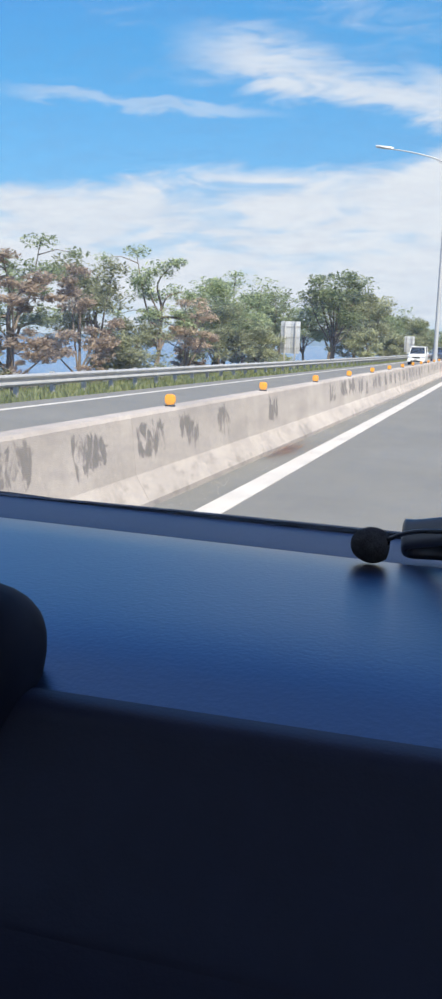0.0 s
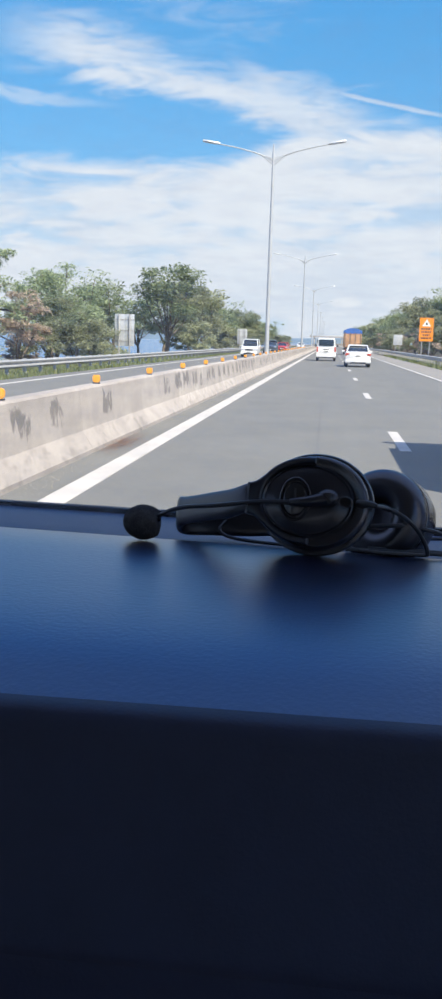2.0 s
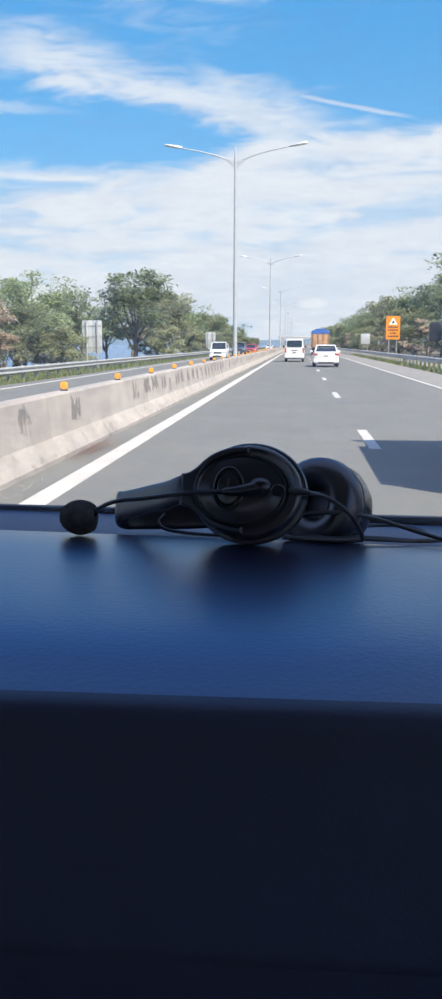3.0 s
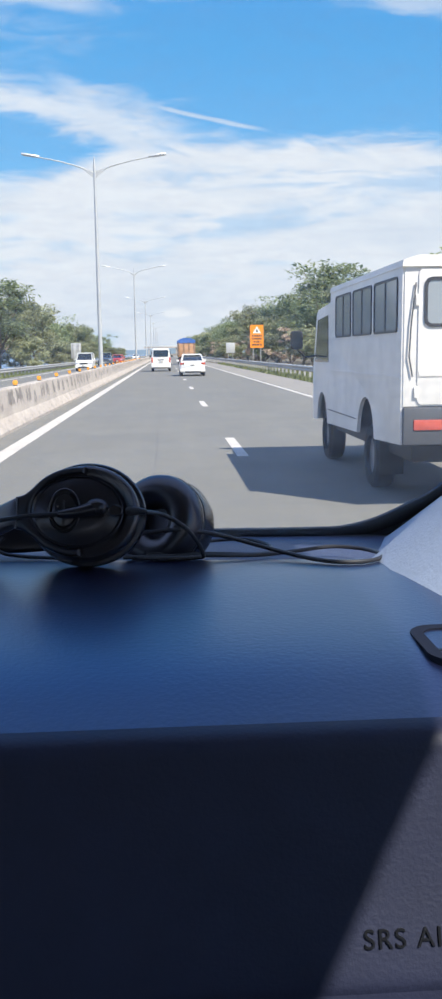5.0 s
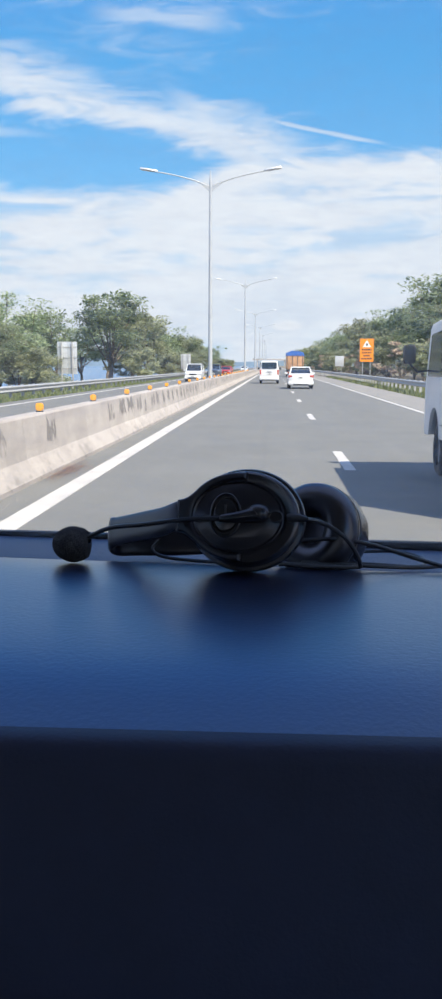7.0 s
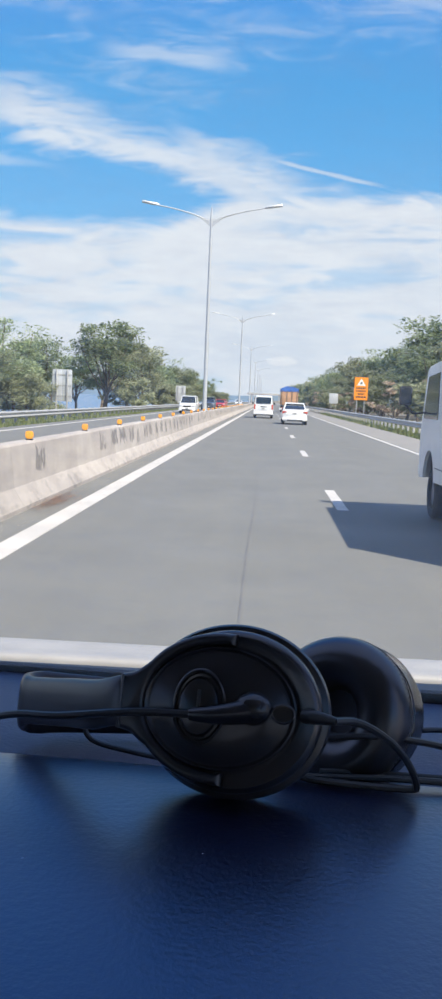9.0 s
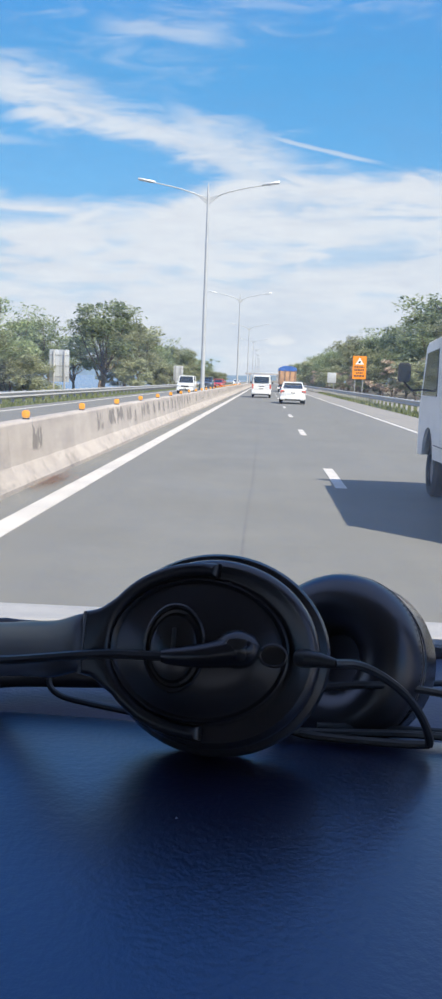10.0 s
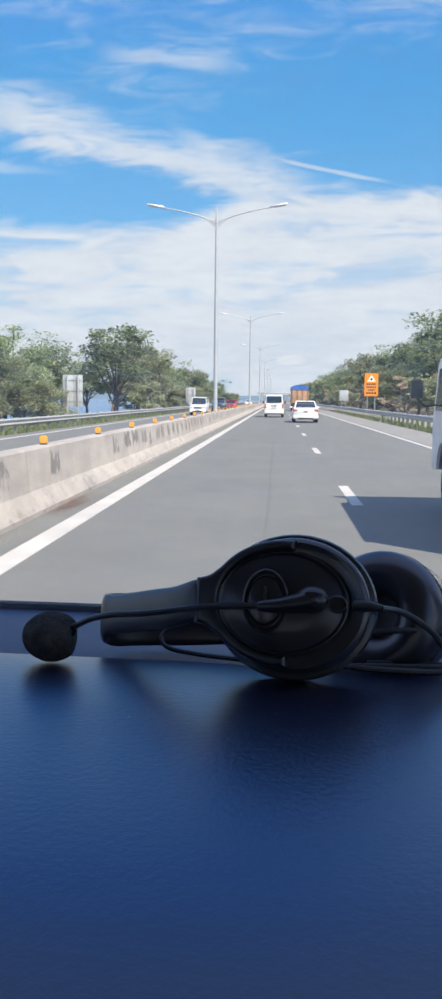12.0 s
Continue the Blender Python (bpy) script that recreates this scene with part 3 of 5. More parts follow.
# ---------------------------------------------------------------- guard rails
def w_beam(length):
    pr = [(0.0, -0.155), (0.055, -0.13), (0.075, -0.095), (0.06, -0.055), (0.012, -0.025), (0.012, 0.025), (0.06, 0.055), (0.075, 0.095), (0.055, 0.13), (0.0, 0.155)]
    back = [(x - 0.008, z) for x, z in reversed(pr)]
    return poly(pr + back, "y", 0, length)


def guard_rail(x, top, base, face, y0, n, label):
    g = thing("guard_rail", (x, y0, base), label, "guard rail", kind="structure")
    beam = to_mesh("rail_beam", w_beam(4.02), GALV)
    post = to_mesh("rail_post", poly([(-0.06, -0.05), (0.06, -0.05), (0.06, 0.05), (-0.06, 0.05)], "z", -0.4, top - base + 0.03), GALV)
    for i in range(n):
        rz = 0 if face > 0 else 180
        part("rail_beam", beam, None, g, at=pose(face * 0.09, 4.0 * i + (0 if face > 0 else 4.0), top - base - 0.155, 0, 0, rz))
        part("rail_post", post, None, g, at=pose(-face * 0.02, 4.0 * i + 1.0, 0))
        part("rail_post", post, None, g, at=pose(-face * 0.02, 4.0 * i + 3.0, 0))
    return g


guard_rail(-11.75, 0.60, -0.14, 1, 4, 80, "galvanised steel guard rail on posts in the grass verge")
guard_rail(8.15, 0.74, -0.02, -1, -6, 80, "galvanised steel guard rail on pale posts beside the shoulder")

# ---------------------------------------------------------------- grass verges
def grass(name, spots, label, height, seed):
    r = random.Random(seed)
    verts, faces = [], []
    for x0, x1, y0, y1, z, n in spots:
        for _ in range(n):
            x, y = r.uniform(x0, x1), r.uniform(y0, y1)
            zz = z(x) if callable(z) else z
            h, a, w = height * r.uniform(0.4, 1.2), r.uniform(0, 6.28), r.uniform(0.03, 0.09)
            dx, dy = math.cos(a) * w, math.sin(a) * w
            k = len(verts)
            verts += [(x - dx, y - dy, zz - 0.03), (x + dx, y + dy, zz - 0.03), (x + r.gauss(0, 0.3) * h, y + r.gauss(0, 0.3) * h, zz + h)]
            faces.append((k, k + 1, k + 2))
    me = bpy.data.meshes.new(name)
    me.from_pydata(verts, [], faces)
    me.materials.append(GRASS)
    return tagged(new(name, me), label, "grass", kind="stuff")


def left_ground(x):
    return -0.05 - 0.15 * max(0, min(1, (-11.0 - x) / 1.6)) - 0.065 * max(0, -12.6 - x)


grass("grass", [(-13.2, -10.95, 8, 60, left_ground, 16000), (-13.5, -10.95, 60, 150, left_ground, 13000), (-18, -13, 12, 110, left_ground, 12000), (-13, -11, 150, 320, left_ground, 6000)],
      "short green grass along the guard rail", 0.22, 1)
grass("grass", [(7.5, 9.6, 10, 50, -0.03, 10000), (7.5, 9.6, 50, 130, -0.02, 9000), (9.6, 12.5, 15, 130, 0.0, 8000)],
      "green grass under the guard rail beside the shoulder", 0.24, 2)

# ---------------------------------------------------------------- trees
def tree_meshes(seed, h, spread, airy, leaves, leaf_mat, leaf_size, bush=False):
    """Trunk with limbs, and a crown of small leaf sprays set in clumps round the limbs' ends."""
    r = random.Random(seed)
    wood = bmesh.new()
    base = h * (0.10 if bush else r.uniform(0.22, 0.32))
    lean = Vector((r.gauss(0, 0.06), r.gauss(0, 0.06), 0)) * h
    trunk = spline([(0, 0, -0.3), lean * 0.3 + Vector((0, 0, base * 0.6)), lean * 0.7 + Vector((0, 0, base)), lean + Vector((0, 0, h * 0.55))], 4)
    rad = 0.022 * h
    tube(trunk, [rad * (1.25 - 0.85 * i / (len(trunk) - 1)) for i in range(len(trunk))], 7, wood)
    ends = []
    limbs = 9 if not bush else 8
    for i in range(limbs):
        a = 2 * math.pi * (i + r.uniform(-0.3, 0.3)) / limbs
        s = Vector(trunk[r.randrange(len(trunk) // 3, len(trunk))])
        up = r.uniform(0.42, 1.0) if not bush else r.uniform(0.3, 1.0)
        d = spread * r.uniform(0.5, 1.0) * (1.15 - 0.55 * up)
        e = Vector((lean.x + math.cos(a) * d, lean.y + math.sin(a) * d, h * up * 0.95))
        mid = s.lerp(e, 0.5) + Vector((r.gauss(0, 0.04), r.gauss(0, 0.04), r.uniform(-0.02, 0.06))) * h
        pts = spline([s, mid, e], 4)
        tube(pts, [rad * 0.5 * (1 - 0.8 * k / (len(pts) - 1)) for k in range(len(pts))], 5, wood)
        ends += [(e, 1.0), (mid.lerp(e, 0.55), 0.8)]
        for _ in range(2):
            q = mid.lerp(e, r.uniform(0.2, 0.9))
            e2 = q + Vector((r.gauss(0, 0.5), r.gauss(0, 0.5), r.uniform(-0.05, 0.4))) * spread * 0.5
            tube([q, q.lerp(e2, 0.5) + Vector((0, 0, 0.03 * h)), e2], [rad * 0.18, rad * 0.12, rad * 0.05], 4, wood)
            ends.append((e2, 0.75))
    verts, faces = [], []
    per = leaves // len(ends)
    for e, w in ends:
        cr = spread * r.uniform(0.24, 0.40) * w * (0.8 if airy else 1.05)
        flat = 0.48 if airy else 0.60
        for _ in range(int(per * w * r.uniform(0.7, 1.3))):
            u = Vector((r.gauss(0, 1), r.gauss(0, 1), r.gauss(0, 1)))
            u = u.normalized() * cr * (r.random() ** (0.5 if airy else 0.42))
            c = e + Vector((u.x, u.y, u.z * flat))
            c.z = max(c.z, 0.15 * h if not bush else 0.05)
            a = Vector((r.gauss(0, 1), r.gauss(0, 1), r.gauss(0, 0.45))).normalized()
            b = a.cross(Vector((r.gauss(0, 0.5), r.gauss(0, 0.5), 1)).normalized())
            if b.length < 0.1:
                continue
            b.normalize()
            s = leaf_size * r.uniform(0.55, 1.4)
            k = len(verts)
            drop = Vector((0, 0, -0.25 * s))
            verts += [c - a * s, c + b * s * 0.42, c + a * s + drop, c - b * s * 0.42]
            faces.append((k, k + 1, k + 2, k + 3))
    crown = bpy.data.meshes.new("crown")
    crown.from_pydata([tuple(v) for v in verts], [], faces)
    crown.materials.append(leaf_mat)
    return to_mesh("trunk", wood, BARK), crown


KINDS = {
    "broad": [tree_meshes(s, 8.0, 4.2, False, 5200, LEAF_A, 0.20) for s in (11, 12, 13)],
    "airy": [tree_meshes(s, 7.6, 3.6, True, 2400, LEAF_A, 0.19) for s in (21, 22)],
    "olive": [tree_meshes(s, 6.4, 3.2, False, 4600, LEAF_B, 0.18) for s in (31, 32, 33)],
    "dry": [tree_meshes(s, 4.2, 2.0, True, 2200, LEAF_DRY, 0.14, True) for s in (41, 42)],
    "shrub": [tree_meshes(s, 3.4, 2.3, False, 2600, LEAF_B, 0.16, True) for s in (51, 52)],
}
NEAR = {
    "broad": [tree_meshes(s, 8.0, 4.2, False, 9000, LEAF_A, 0.15) for s in (11, 12)],
    "airy": [tree_meshes(s, 7.6, 3.4, True, 5600, LEAF_A, 0.115) for s in (21, 22)],
    "olive": [tree_meshes(s, 6.4, 3.2, False, 8600, LEAF_B, 0.125) for s in (31, 32)],
    "dry": [tree_meshes(s, 4.2, 1.9, True, 5200, LEAF_DRY, 0.085, True) for s in (41, 42)],
    "shrub": [tree_meshes(s, 3.4, 2.3, False, 5000, LEAF_B, 0.11, True) for s in (51, 52)],
}
HEIGHT = {"broad": 8.0, "airy": 7.6, "olive": 6.4, "dry": 4.2, "shrub": 3.4}
LABELS = {"broad": ("tree", "broad dark green roadside tree with a spreading crown", "tree"),
          "airy": ("tree", "tall thin-leaved tree with an open green crown", "tree"),
          "olive": ("tree", "dense olive green roadside tree with a rounded crown", "tree"),
          "dry": ("bush", "dry reddish-brown brush with bare twigs", "bush"),
          "shrub": ("bush", "low olive green bush at the verge", "bush")}
tree_rnd = random.Random(77)


def plant(kind, x, y, h, z, kinds=KINDS):
    trunk, crown = tree_rnd.choice(kinds[kind])
    name, label, cat = LABELS[kind]
    side = "trees by the bay" if x < 0 else "trees beside the shoulder"
    t = thing(name, (x, y, z), label, cat, group=side, rz=tree_rnd.uniform(0, 360))
    s = h / HEIGHT[kind]
    wide = s * tree_rnd.uniform(0.9, 1.2)
    for n, me in (("trunk", trunk), ("crown", crown)):
        ob = part(n, me, None, t)
        ob.matrix_basis = Matrix.Diagonal((wide, wide, s, 1))
    return t


def lz(x):
    pts = [(-11, -0.05), (-12.6, -0.2), (-18, -0.55), (-28, -1.4), (-36, -3.2)]
    for (xa, za), (xb, zb) in zip(pts, pts[1:]):
        if xb <= x <= xa:
            return za + (zb - za) * (xa - x) / (xa - xb)
    return -3.2


for kind, x, y, h in (("olive", -19, 25, 5.6), ("dry", -17.5, 31, 5.2), ("airy", -20, 35, 6.6), ("dry", -18.5, 38.5, 5.6), ("shrub", -17, 41, 2.6), ("olive", -19.5, 43, 6.4),
                      ("airy", -18.5, 48.5, 7.4), ("dry", -17.5, 50.5, 5.2), ("shrub", -18, 55, 3.0), ("airy", -18.5, 60.5, 5.2), ("olive", -19.5, 62, 4.8), ("shrub", -17.5, 62, 3.2),
                      ("broad", -20.5, 65.5, 7.4), ("airy", -21.5, 71, 8.2), ("broad", -21, 77, 7.2), ("shrub", -18, 72, 3.0), ("shrub", -17.5, 67, 2.8)):
    plant(kind, x, y, h, lz(x), NEAR)
# thicket between and in front of the near trees
for i in range(11):
    x, y = tree_rnd.uniform(-21.5, -16.8), 24.0 + 4.1 * i + tree_rnd.uniform(-1.6, 1.6)
    plant(tree_rnd.choice(("dry", "shrub", "dry", "shrub")), x, y, tree_rnd.uniform(1.5, 2.9), lz(x), NEAR)
y = 97.0
while y < 420:
    far = (y - 88) / 330
    x = tree_rnd.uniform(-25, -19) - 3 * far
    plant(tree_rnd.choice(("broad", "airy", "airy", "broad", "olive")), x, y, tree_rnd.uniform(6.6, 10.8), lz(x))
    for _ in range(tree_rnd.choice((0, 1, 2))):
        x = tree_rnd.uniform(-19, -15.5)
        plant(tree_rnd.choice(("shrub", "shrub", "olive")), x, y + tree_rnd.uniform(-5, 5), tree_rnd.uniform(2.6, 4.6), lz(x))
    y += tree_rnd.uniform(6.5, 13.5) * (1 + far)
y = 56.0
while y < 420:
    far = (y - 22) / 400
    near = max(0.0, min(1.0, (y - 40) / 50))
    plant(tree_rnd.choice(("olive", "broad", "airy", "broad", "olive")), tree_rnd.uniform(13.5, 19), y, tree_rnd.uniform(4.2, 6.6) + near * tree_rnd.uniform(0.4, 3.0) + 2.0 * far, 0.05)
    plant(tree_rnd.choice(("shrub", "dry", "olive", "dry")), tree_rnd.uniform(10.8, 12.8), y + tree_rnd.uniform(-3, 3), tree_rnd.uniform(2.4, 4.4), 0.0)
    if tree_rnd.random() < 0.4 and y > 60:
        plant("broad", tree_rnd.uniform(19, 25), y + 3, tree_rnd.uniform(9, 11.5), 0.1)
    y += tree_rnd.uniform(4.2, 6.8) * (1 + 1.2 * far)

# low land across the bay, and far buildings at the end of the road
rnd = random.Random(9)
ridge = bmesh.new()
prev = None
for i in range(90):
    x = -3600 + 80 * i
    h = 10 + 38 * max(0.0, noise.noise(Vector((i * 0.13, 3.3, 0))) + 0.35)
    cur = (ridge.verts.new((x, 3900, -9)), ridge.verts.new((x, 3900, h)), ridge.verts.new((x, 4150, -9)))
    if prev:
        ridge.faces.new((prev[0], cur[0], cur[1], prev[1]))
        ridge.faces.new((prev[1], cur[1], cur[2], prev[2]))
    prev = cur
tagged(new("backdrop", to_mesh("backdrop", ridge, FAR_LAND)), "low land on the horizon, coloured blue for haze", "distant land", kind="structure")

# ---------------------------------------------------------------- lamp posts on the median
def lamp_post(y):
    t = thing("street_lamp", (BX, y, 0.86), "tall grey double-armed street lamp standing on the median", "street lamp", group="street lamps on the median")
    part("base_plate", box(-0.17, 0.17, -0.17, 0.17, 0, 0.03, 0.006), POLE_GREY, t)
    pole = tube([(0, 0, 0.02), (0, 0, 0.6), (0, 0, 5.0), (0, 0, 10.1)], [0.125, 0.115, 0.095, 0.062], 14)
    part("pole", pole, POLE_GREY, t)
    part("finial", lathe([(0.07, 9.95), (0.075, 10.1), (0.05, 10.5), (0.012, 10.85), (0, 10.86)], 12), POLE_GREY, t)
    for s in (-1, 1):
        part("bracket", poly([(s * 0.05, 9.75), (s * 0.62, 10.23), (s * 0.60, 10.29), (s * 0.05, 10.12)], "y", -0.03, 0.03), POLE_GREY, t)
        pts = spline([(s * 0.06, 0, 10.02), (s * 0.9, 0, 10.36), (s * 1.9, 0, 10.62), (s * 2.85, 0, 10.80)], 5)
        part("arm", tube(pts, [0.045 - 0.017 * i / (len(pts) - 1) for i in range(len(pts))], 8), POLE_GREY, t)
        head = thing_part("luminaire", t, pose(s * 2.82, 0, 10.81, 0, -s * 9, 0))
        part("housing", loft([[(s * x, w * a, b) for a, b in ((-1, 0.0), (-0.8, 0.07), (0.8, 0.07), (1, 0.0), (0.8, -0.03), (-0.8, -0.03))]
                              for x, w in ((0, 0.06), (0.12, 0.13), (0.75, 0.16), (0.92, 0.10))]), SIGN_BACK, head)
        part("lens", box(min(s * 0.2, s * 0.85), max(s * 0.2, s * 0.85), -0.11, 0.11, -0.045, -0.028, 0.006), HEADLAMP, head)
    return t


def thing_part(name, parent, m):
    """A group of pieces that is itself a part."""
    ob = new(name, to_mesh(name, box(-0.02, 0.02, -0.02, 0.02, -0.01, 0.01), POLE_GREY))
    ob.parent, ob.matrix_basis = parent, m
    return ob


first = lamp_post(50.0)
for i in range(1, 8):
    copy_thing(first, pose(BX, 50.0 + 61.0 * i, 0.86))

# ---------------------------------------------------------------- signs
def bars(parent, x0, x1, zs, y, h, mat, seed=1):
    """Rows of plain bars in place of writing that cannot be read."""
    r = random.Random(seed)
    for z in zs:
        x = x0
        while x < x1 - 0.02:
            w = min(r.uniform(0.10, 0.24), x1 - x)
            part("lettering_bar", box(x, x + w, y - 0.004, y + 0.001, z - h / 2, z + h / 2), mat, parent)
            x += w + 0.05


def orange_sign(x, y):
    t = thing("warning_sign", (x, y, 0), "orange road warning sign with a white triangle on two posts", "road sign")
    for dx in (-0.36, 0.36):
        part("post", tube([(dx, 0.05, -0.4), (dx, 0.05, 4.0)], 0.045, 8), GALV, t)
    part("panel", poly(rounded_rect(-0.64, 0.64, 1.95, 4.1, 0.06), "y", -0.015, 0.015), SIGN_ORANGE, t)
    tri = [(-0.40, 3.32), (0.40, 3.32), (0.0, 3.98)]
    part("triangle", poly(tri, "y", -0.022, -0.016), PLATE, t, "white triangle")
    part("symbol", poly([(-0.12, 3.45), (0.12, 3.45), (0.06, 3.66), (-0.06, 3.66)], "y", -0.027, -0.0225), INK, t)
    bars(t, -0.46, 0.46, (3.08, 2.80), -0.018, 0.15, INK, 3)
    bars(t, -0.30, 0.32, (2.52,), -0.018, 0.15, INK, 4)
    bars(t, -0.48, 0.48, (2.24,), -0.018, 0.15, INK, 5)
    return t


orange_sign(8.9, 88.0)


def board_back(x, y, h0, h1, w, label):
    t = thing("sign_board", (x, y, lz(x)), label, "road sign", group="signs facing the opposite carriageway")
    for dx in (-0.27 * w, 0.27 * w):
        part("post", box(dx - 0.05, dx + 0.05, -0.06, 0.04, -0.4, h1, 0.008), GALV, t)
    for i in range(3):
        z = h0 + (h1 - h0) * (i + 0.5) / 3
        part("brace", box(-w / 2 + 0.03, w / 2 - 0.03, 0.042, 0.07, z - 0.03, z + 0.03), GALV, t)
    n = 2
    for i in range(n):
        part("panel", box(-w / 2 + w * i / n + 0.004, -w / 2 + w * (i + 1) / n - 0.004, 0.072, 0.09, h0, h1, 0.004), SIGN_BACK, t)
    return t


board_back(-14.8, 66.0, 1.25, 3.55, 1.45, "back of a pale grey sign board on two steel posts")
board_back(-14.2, 150.0, 1.25, 3.7, 1.6, "back of a far pale sign board on two posts")
small = thing("traffic_sign", (9.2, 128, 0), "back of a small grey traffic sign on two posts", "road sign")
for dx in (-0.3, 0.3):
    part("post", tube([(dx, 0, -0.3), (dx, 0, 2.9)], 0.04, 6), GALV, small)
part("panel", box(-0.6, 0.6, -0.06, -0.035, 1.5, 2.9, 0.005), SIGN_BACK, small)

# ---------------------------------------------------------------- footbridge far down the road
fb = thing("footbridge", (0, 760, 0), "pale concrete footbridge over the far end of the road", "footbridge")
for x in (-13, -3.33, 9.5):
    part("column", box(x - 0.45, x + 0.45, -0.5, 0.5, -0.3, 6.0, 0.05), CONCRETE, fb)
part("deck", box(-17, 13, -1.4, 1.4, 6.0, 6.8, 0.05), CONCRETE, fb)
for y in (-1.35, 1.35):
    part("parapet", box(-17, 13, y - 0.06, y + 0.06, 6.8, 7.9, 0.02), SIGN_BACK, fb)

# ---------------------------------------------------------------- vehicles
def turn_x():
    return Matrix.Rotation(radians(90), 4, "Y")


def wheel_meshes(r, w):
    tyre = lathe([(r * 0.62, -w / 2), (r * 0.9, -w / 2), (r, -w * 0.34), (r, w * 0.34), (r * 0.9, w / 2), (r * 0.62, w / 2), (r * 0.62, -w / 2)], 28, m=turn_x())
    rim = lathe([(r * 0.64, -w * 0.46), (r * 0.60, w * 0.30), (r * 0.45, w * 0.22), (r * 0.25, w * 0.30), (0.0, w * 0.34)], 24, m=turn_x())
    lathe([(0.0, -w * 0.34), (r * 0.25, -w * 0.30), (r * 0.45, -w * 0.22), (r * 0.60, -w * 0.30), (r * 0.64, w * 0.46)], 24, rim, turn_x())
    return to_mesh("tyre", tyre, RUBBER), to_mesh("rim", rim, RIM)


def wheels(t, r, w, half, ys):
    tyre, rim = wheel_meshes(r, w)
    for y in ys:
        for s in (-1, 1):
            wob = part("wheel", tyre, None, t, at=pose(s * (half - w / 2 - 0.02), y, r))
            part("rim", rim, None, wob, "steel rim")


def body_ring(y, zb, zt, hw, shrink=0.94):
    return [(-hw * 0.90, y, zb), (-hw, y, zb + 0.14), (-hw, y, zt - 0.16), (-hw * shrink, y, zt - 0.02), (-hw * shrink * 0.9, y, zt),
            (hw * shrink * 0.9, y, zt), (hw * shrink, y, zt - 0.02), (hw, y, zt - 0.16), (hw, y, zb + 0.14), (hw * 0.90, y, zb)]


def car(name, at, rz, label, group, paint, body, house, roof, half, wheel_y, wheel_r, front_y, rear_y, tail_z, lamp_z, plate=True):
    """body: rows (y, bottom, top, half width); house: glazed upper part, rows (y, base, top, half base, half top); roof: from, to, height, half."""
    t = thing(name, at, label, "car", group=group, rz=rz)
    part("body", loft([body_ring(*row) for row in body]), paint, t)
    part("window_glass", loft([[(-hb, y, zb), (-ht, y, zt), (ht, y, zt), (hb, y, zb)] for y, zb, zt, hb, ht in house]), CAR_GLASS, t, "dark tinted windows")
    r0, r1, rz_, rh = roof
    part("roof", loft([[(-h, y, z), (-h * 0.96, y, z + 0.05), (h * 0.96, y, z + 0.05), (h, y, z)] for y, z, h in
                       ((r0, rz_ - 0.035, rh * 0.94), (r0 + 0.2, rz_ - 0.008, rh), ((r0 + r1) / 2, rz_, rh), (r1 - 0.2, rz_ - 0.008, rh), (r1, rz_ - 0.04, rh * 0.94))]), paint, t)
    y_re, zb0, _, hb0, _ = house[0]
    y_fr, zb1, _, hb1, _ = house[-1]
    for s in (-1, 1):
        part("pillar", tube([(s * hb0, y_re, zb0), (s * rh * 0.99, r0 + 0.03, rz_)], 0.045, 6), paint, t)
        part("pillar", tube([(s * hb1, y_fr, zb1), (s * rh * 0.99, r1 - 0.03, rz_)], 0.035, 6), paint, t)
        ym = (r0 + r1) / 2
        part("pillar", tube([(s * (hb0 + hb1) / 2 * 1.005, ym, min(zb0, zb1) - 0.02), (s * rh * 1.0, ym, rz_)], 0.035, 6), BLACK_TRIM, t)
        part("mirror", box(s * half - 0.02 if s > 0 else -half - 0.17, s * half + 0.17 if s > 0 else -half + 0.02, y_fr - 0.42, y_fr - 0.30, zb1 + 0.02, zb1 + 0.16, 0.03), paint, t)
        part("tail_light", box(s * half * 0.80 - 0.15, s * half * 0.80 + 0.15, rear_y - 0.02, rear_y + 0.1, tail_z - 0.09, tail_z + 0.08, 0.025), RED_LENS, t)
        part("headlight", box(s * half * 0.78 - 0.17, s * half * 0.78 + 0.17, front_y - 0.12, front_y + 0.015, lamp_z - 0.07, lamp_z + 0.07, 0.03), HEADLAMP, t)
    part("rear_bumper", box(-half * 0.97, half * 0.97, rear_y - 0.07, rear_y + 0.12, 0.30, 0.50, 0.04), paint, t)
    part("bumper_trim", box(-half * 0.6, half * 0.6, rear_y - 0.085, rear_y + 0.0, 0.24, 0.34, 0.02), BLACK_TRIM, t)
    part("front_bumper", box(-half * 0.97, half * 0.97, front_y - 0.12, front_y + 0.08, 0.28, 0.50, 0.05), paint, t)
    part("grille", box(-half * 0.45, half * 0.45, front_y - 0.05, front_y + 0.022, lamp_z - 0.10, lamp_z + 0.05, 0.02), BLACK_TRIM, t)
    part("air_intake", box(-half * 0.6, half * 0.6, front_y, front_y + 0.092, 0.30, 0.42, 0.02), BLACK_TRIM, t)
    if plate:
        p = part("number_plate", box(-0.2, 0.2, rear_y - 0.035, rear_y - 0.01, tail_z - 0.16, tail_z - 0.03, 0.004), PLATE, t)
        part("lettering_bar", box(-0.15, 0.15, rear_y - 0.039, rear_y - 0.034, tail_z - 0.125, tail_z - 0.065), INK, p)
        p = part("number_plate", box(-0.2, 0.2, front_y + 0.085, front_y + 0.10, 0.42, 0.54, 0.004), PLATE, t)
        part("lettering_bar", box(-0.15, 0.15, front_y + 0.099, front_y + 0.104, 0.45, 0.51), INK, p)
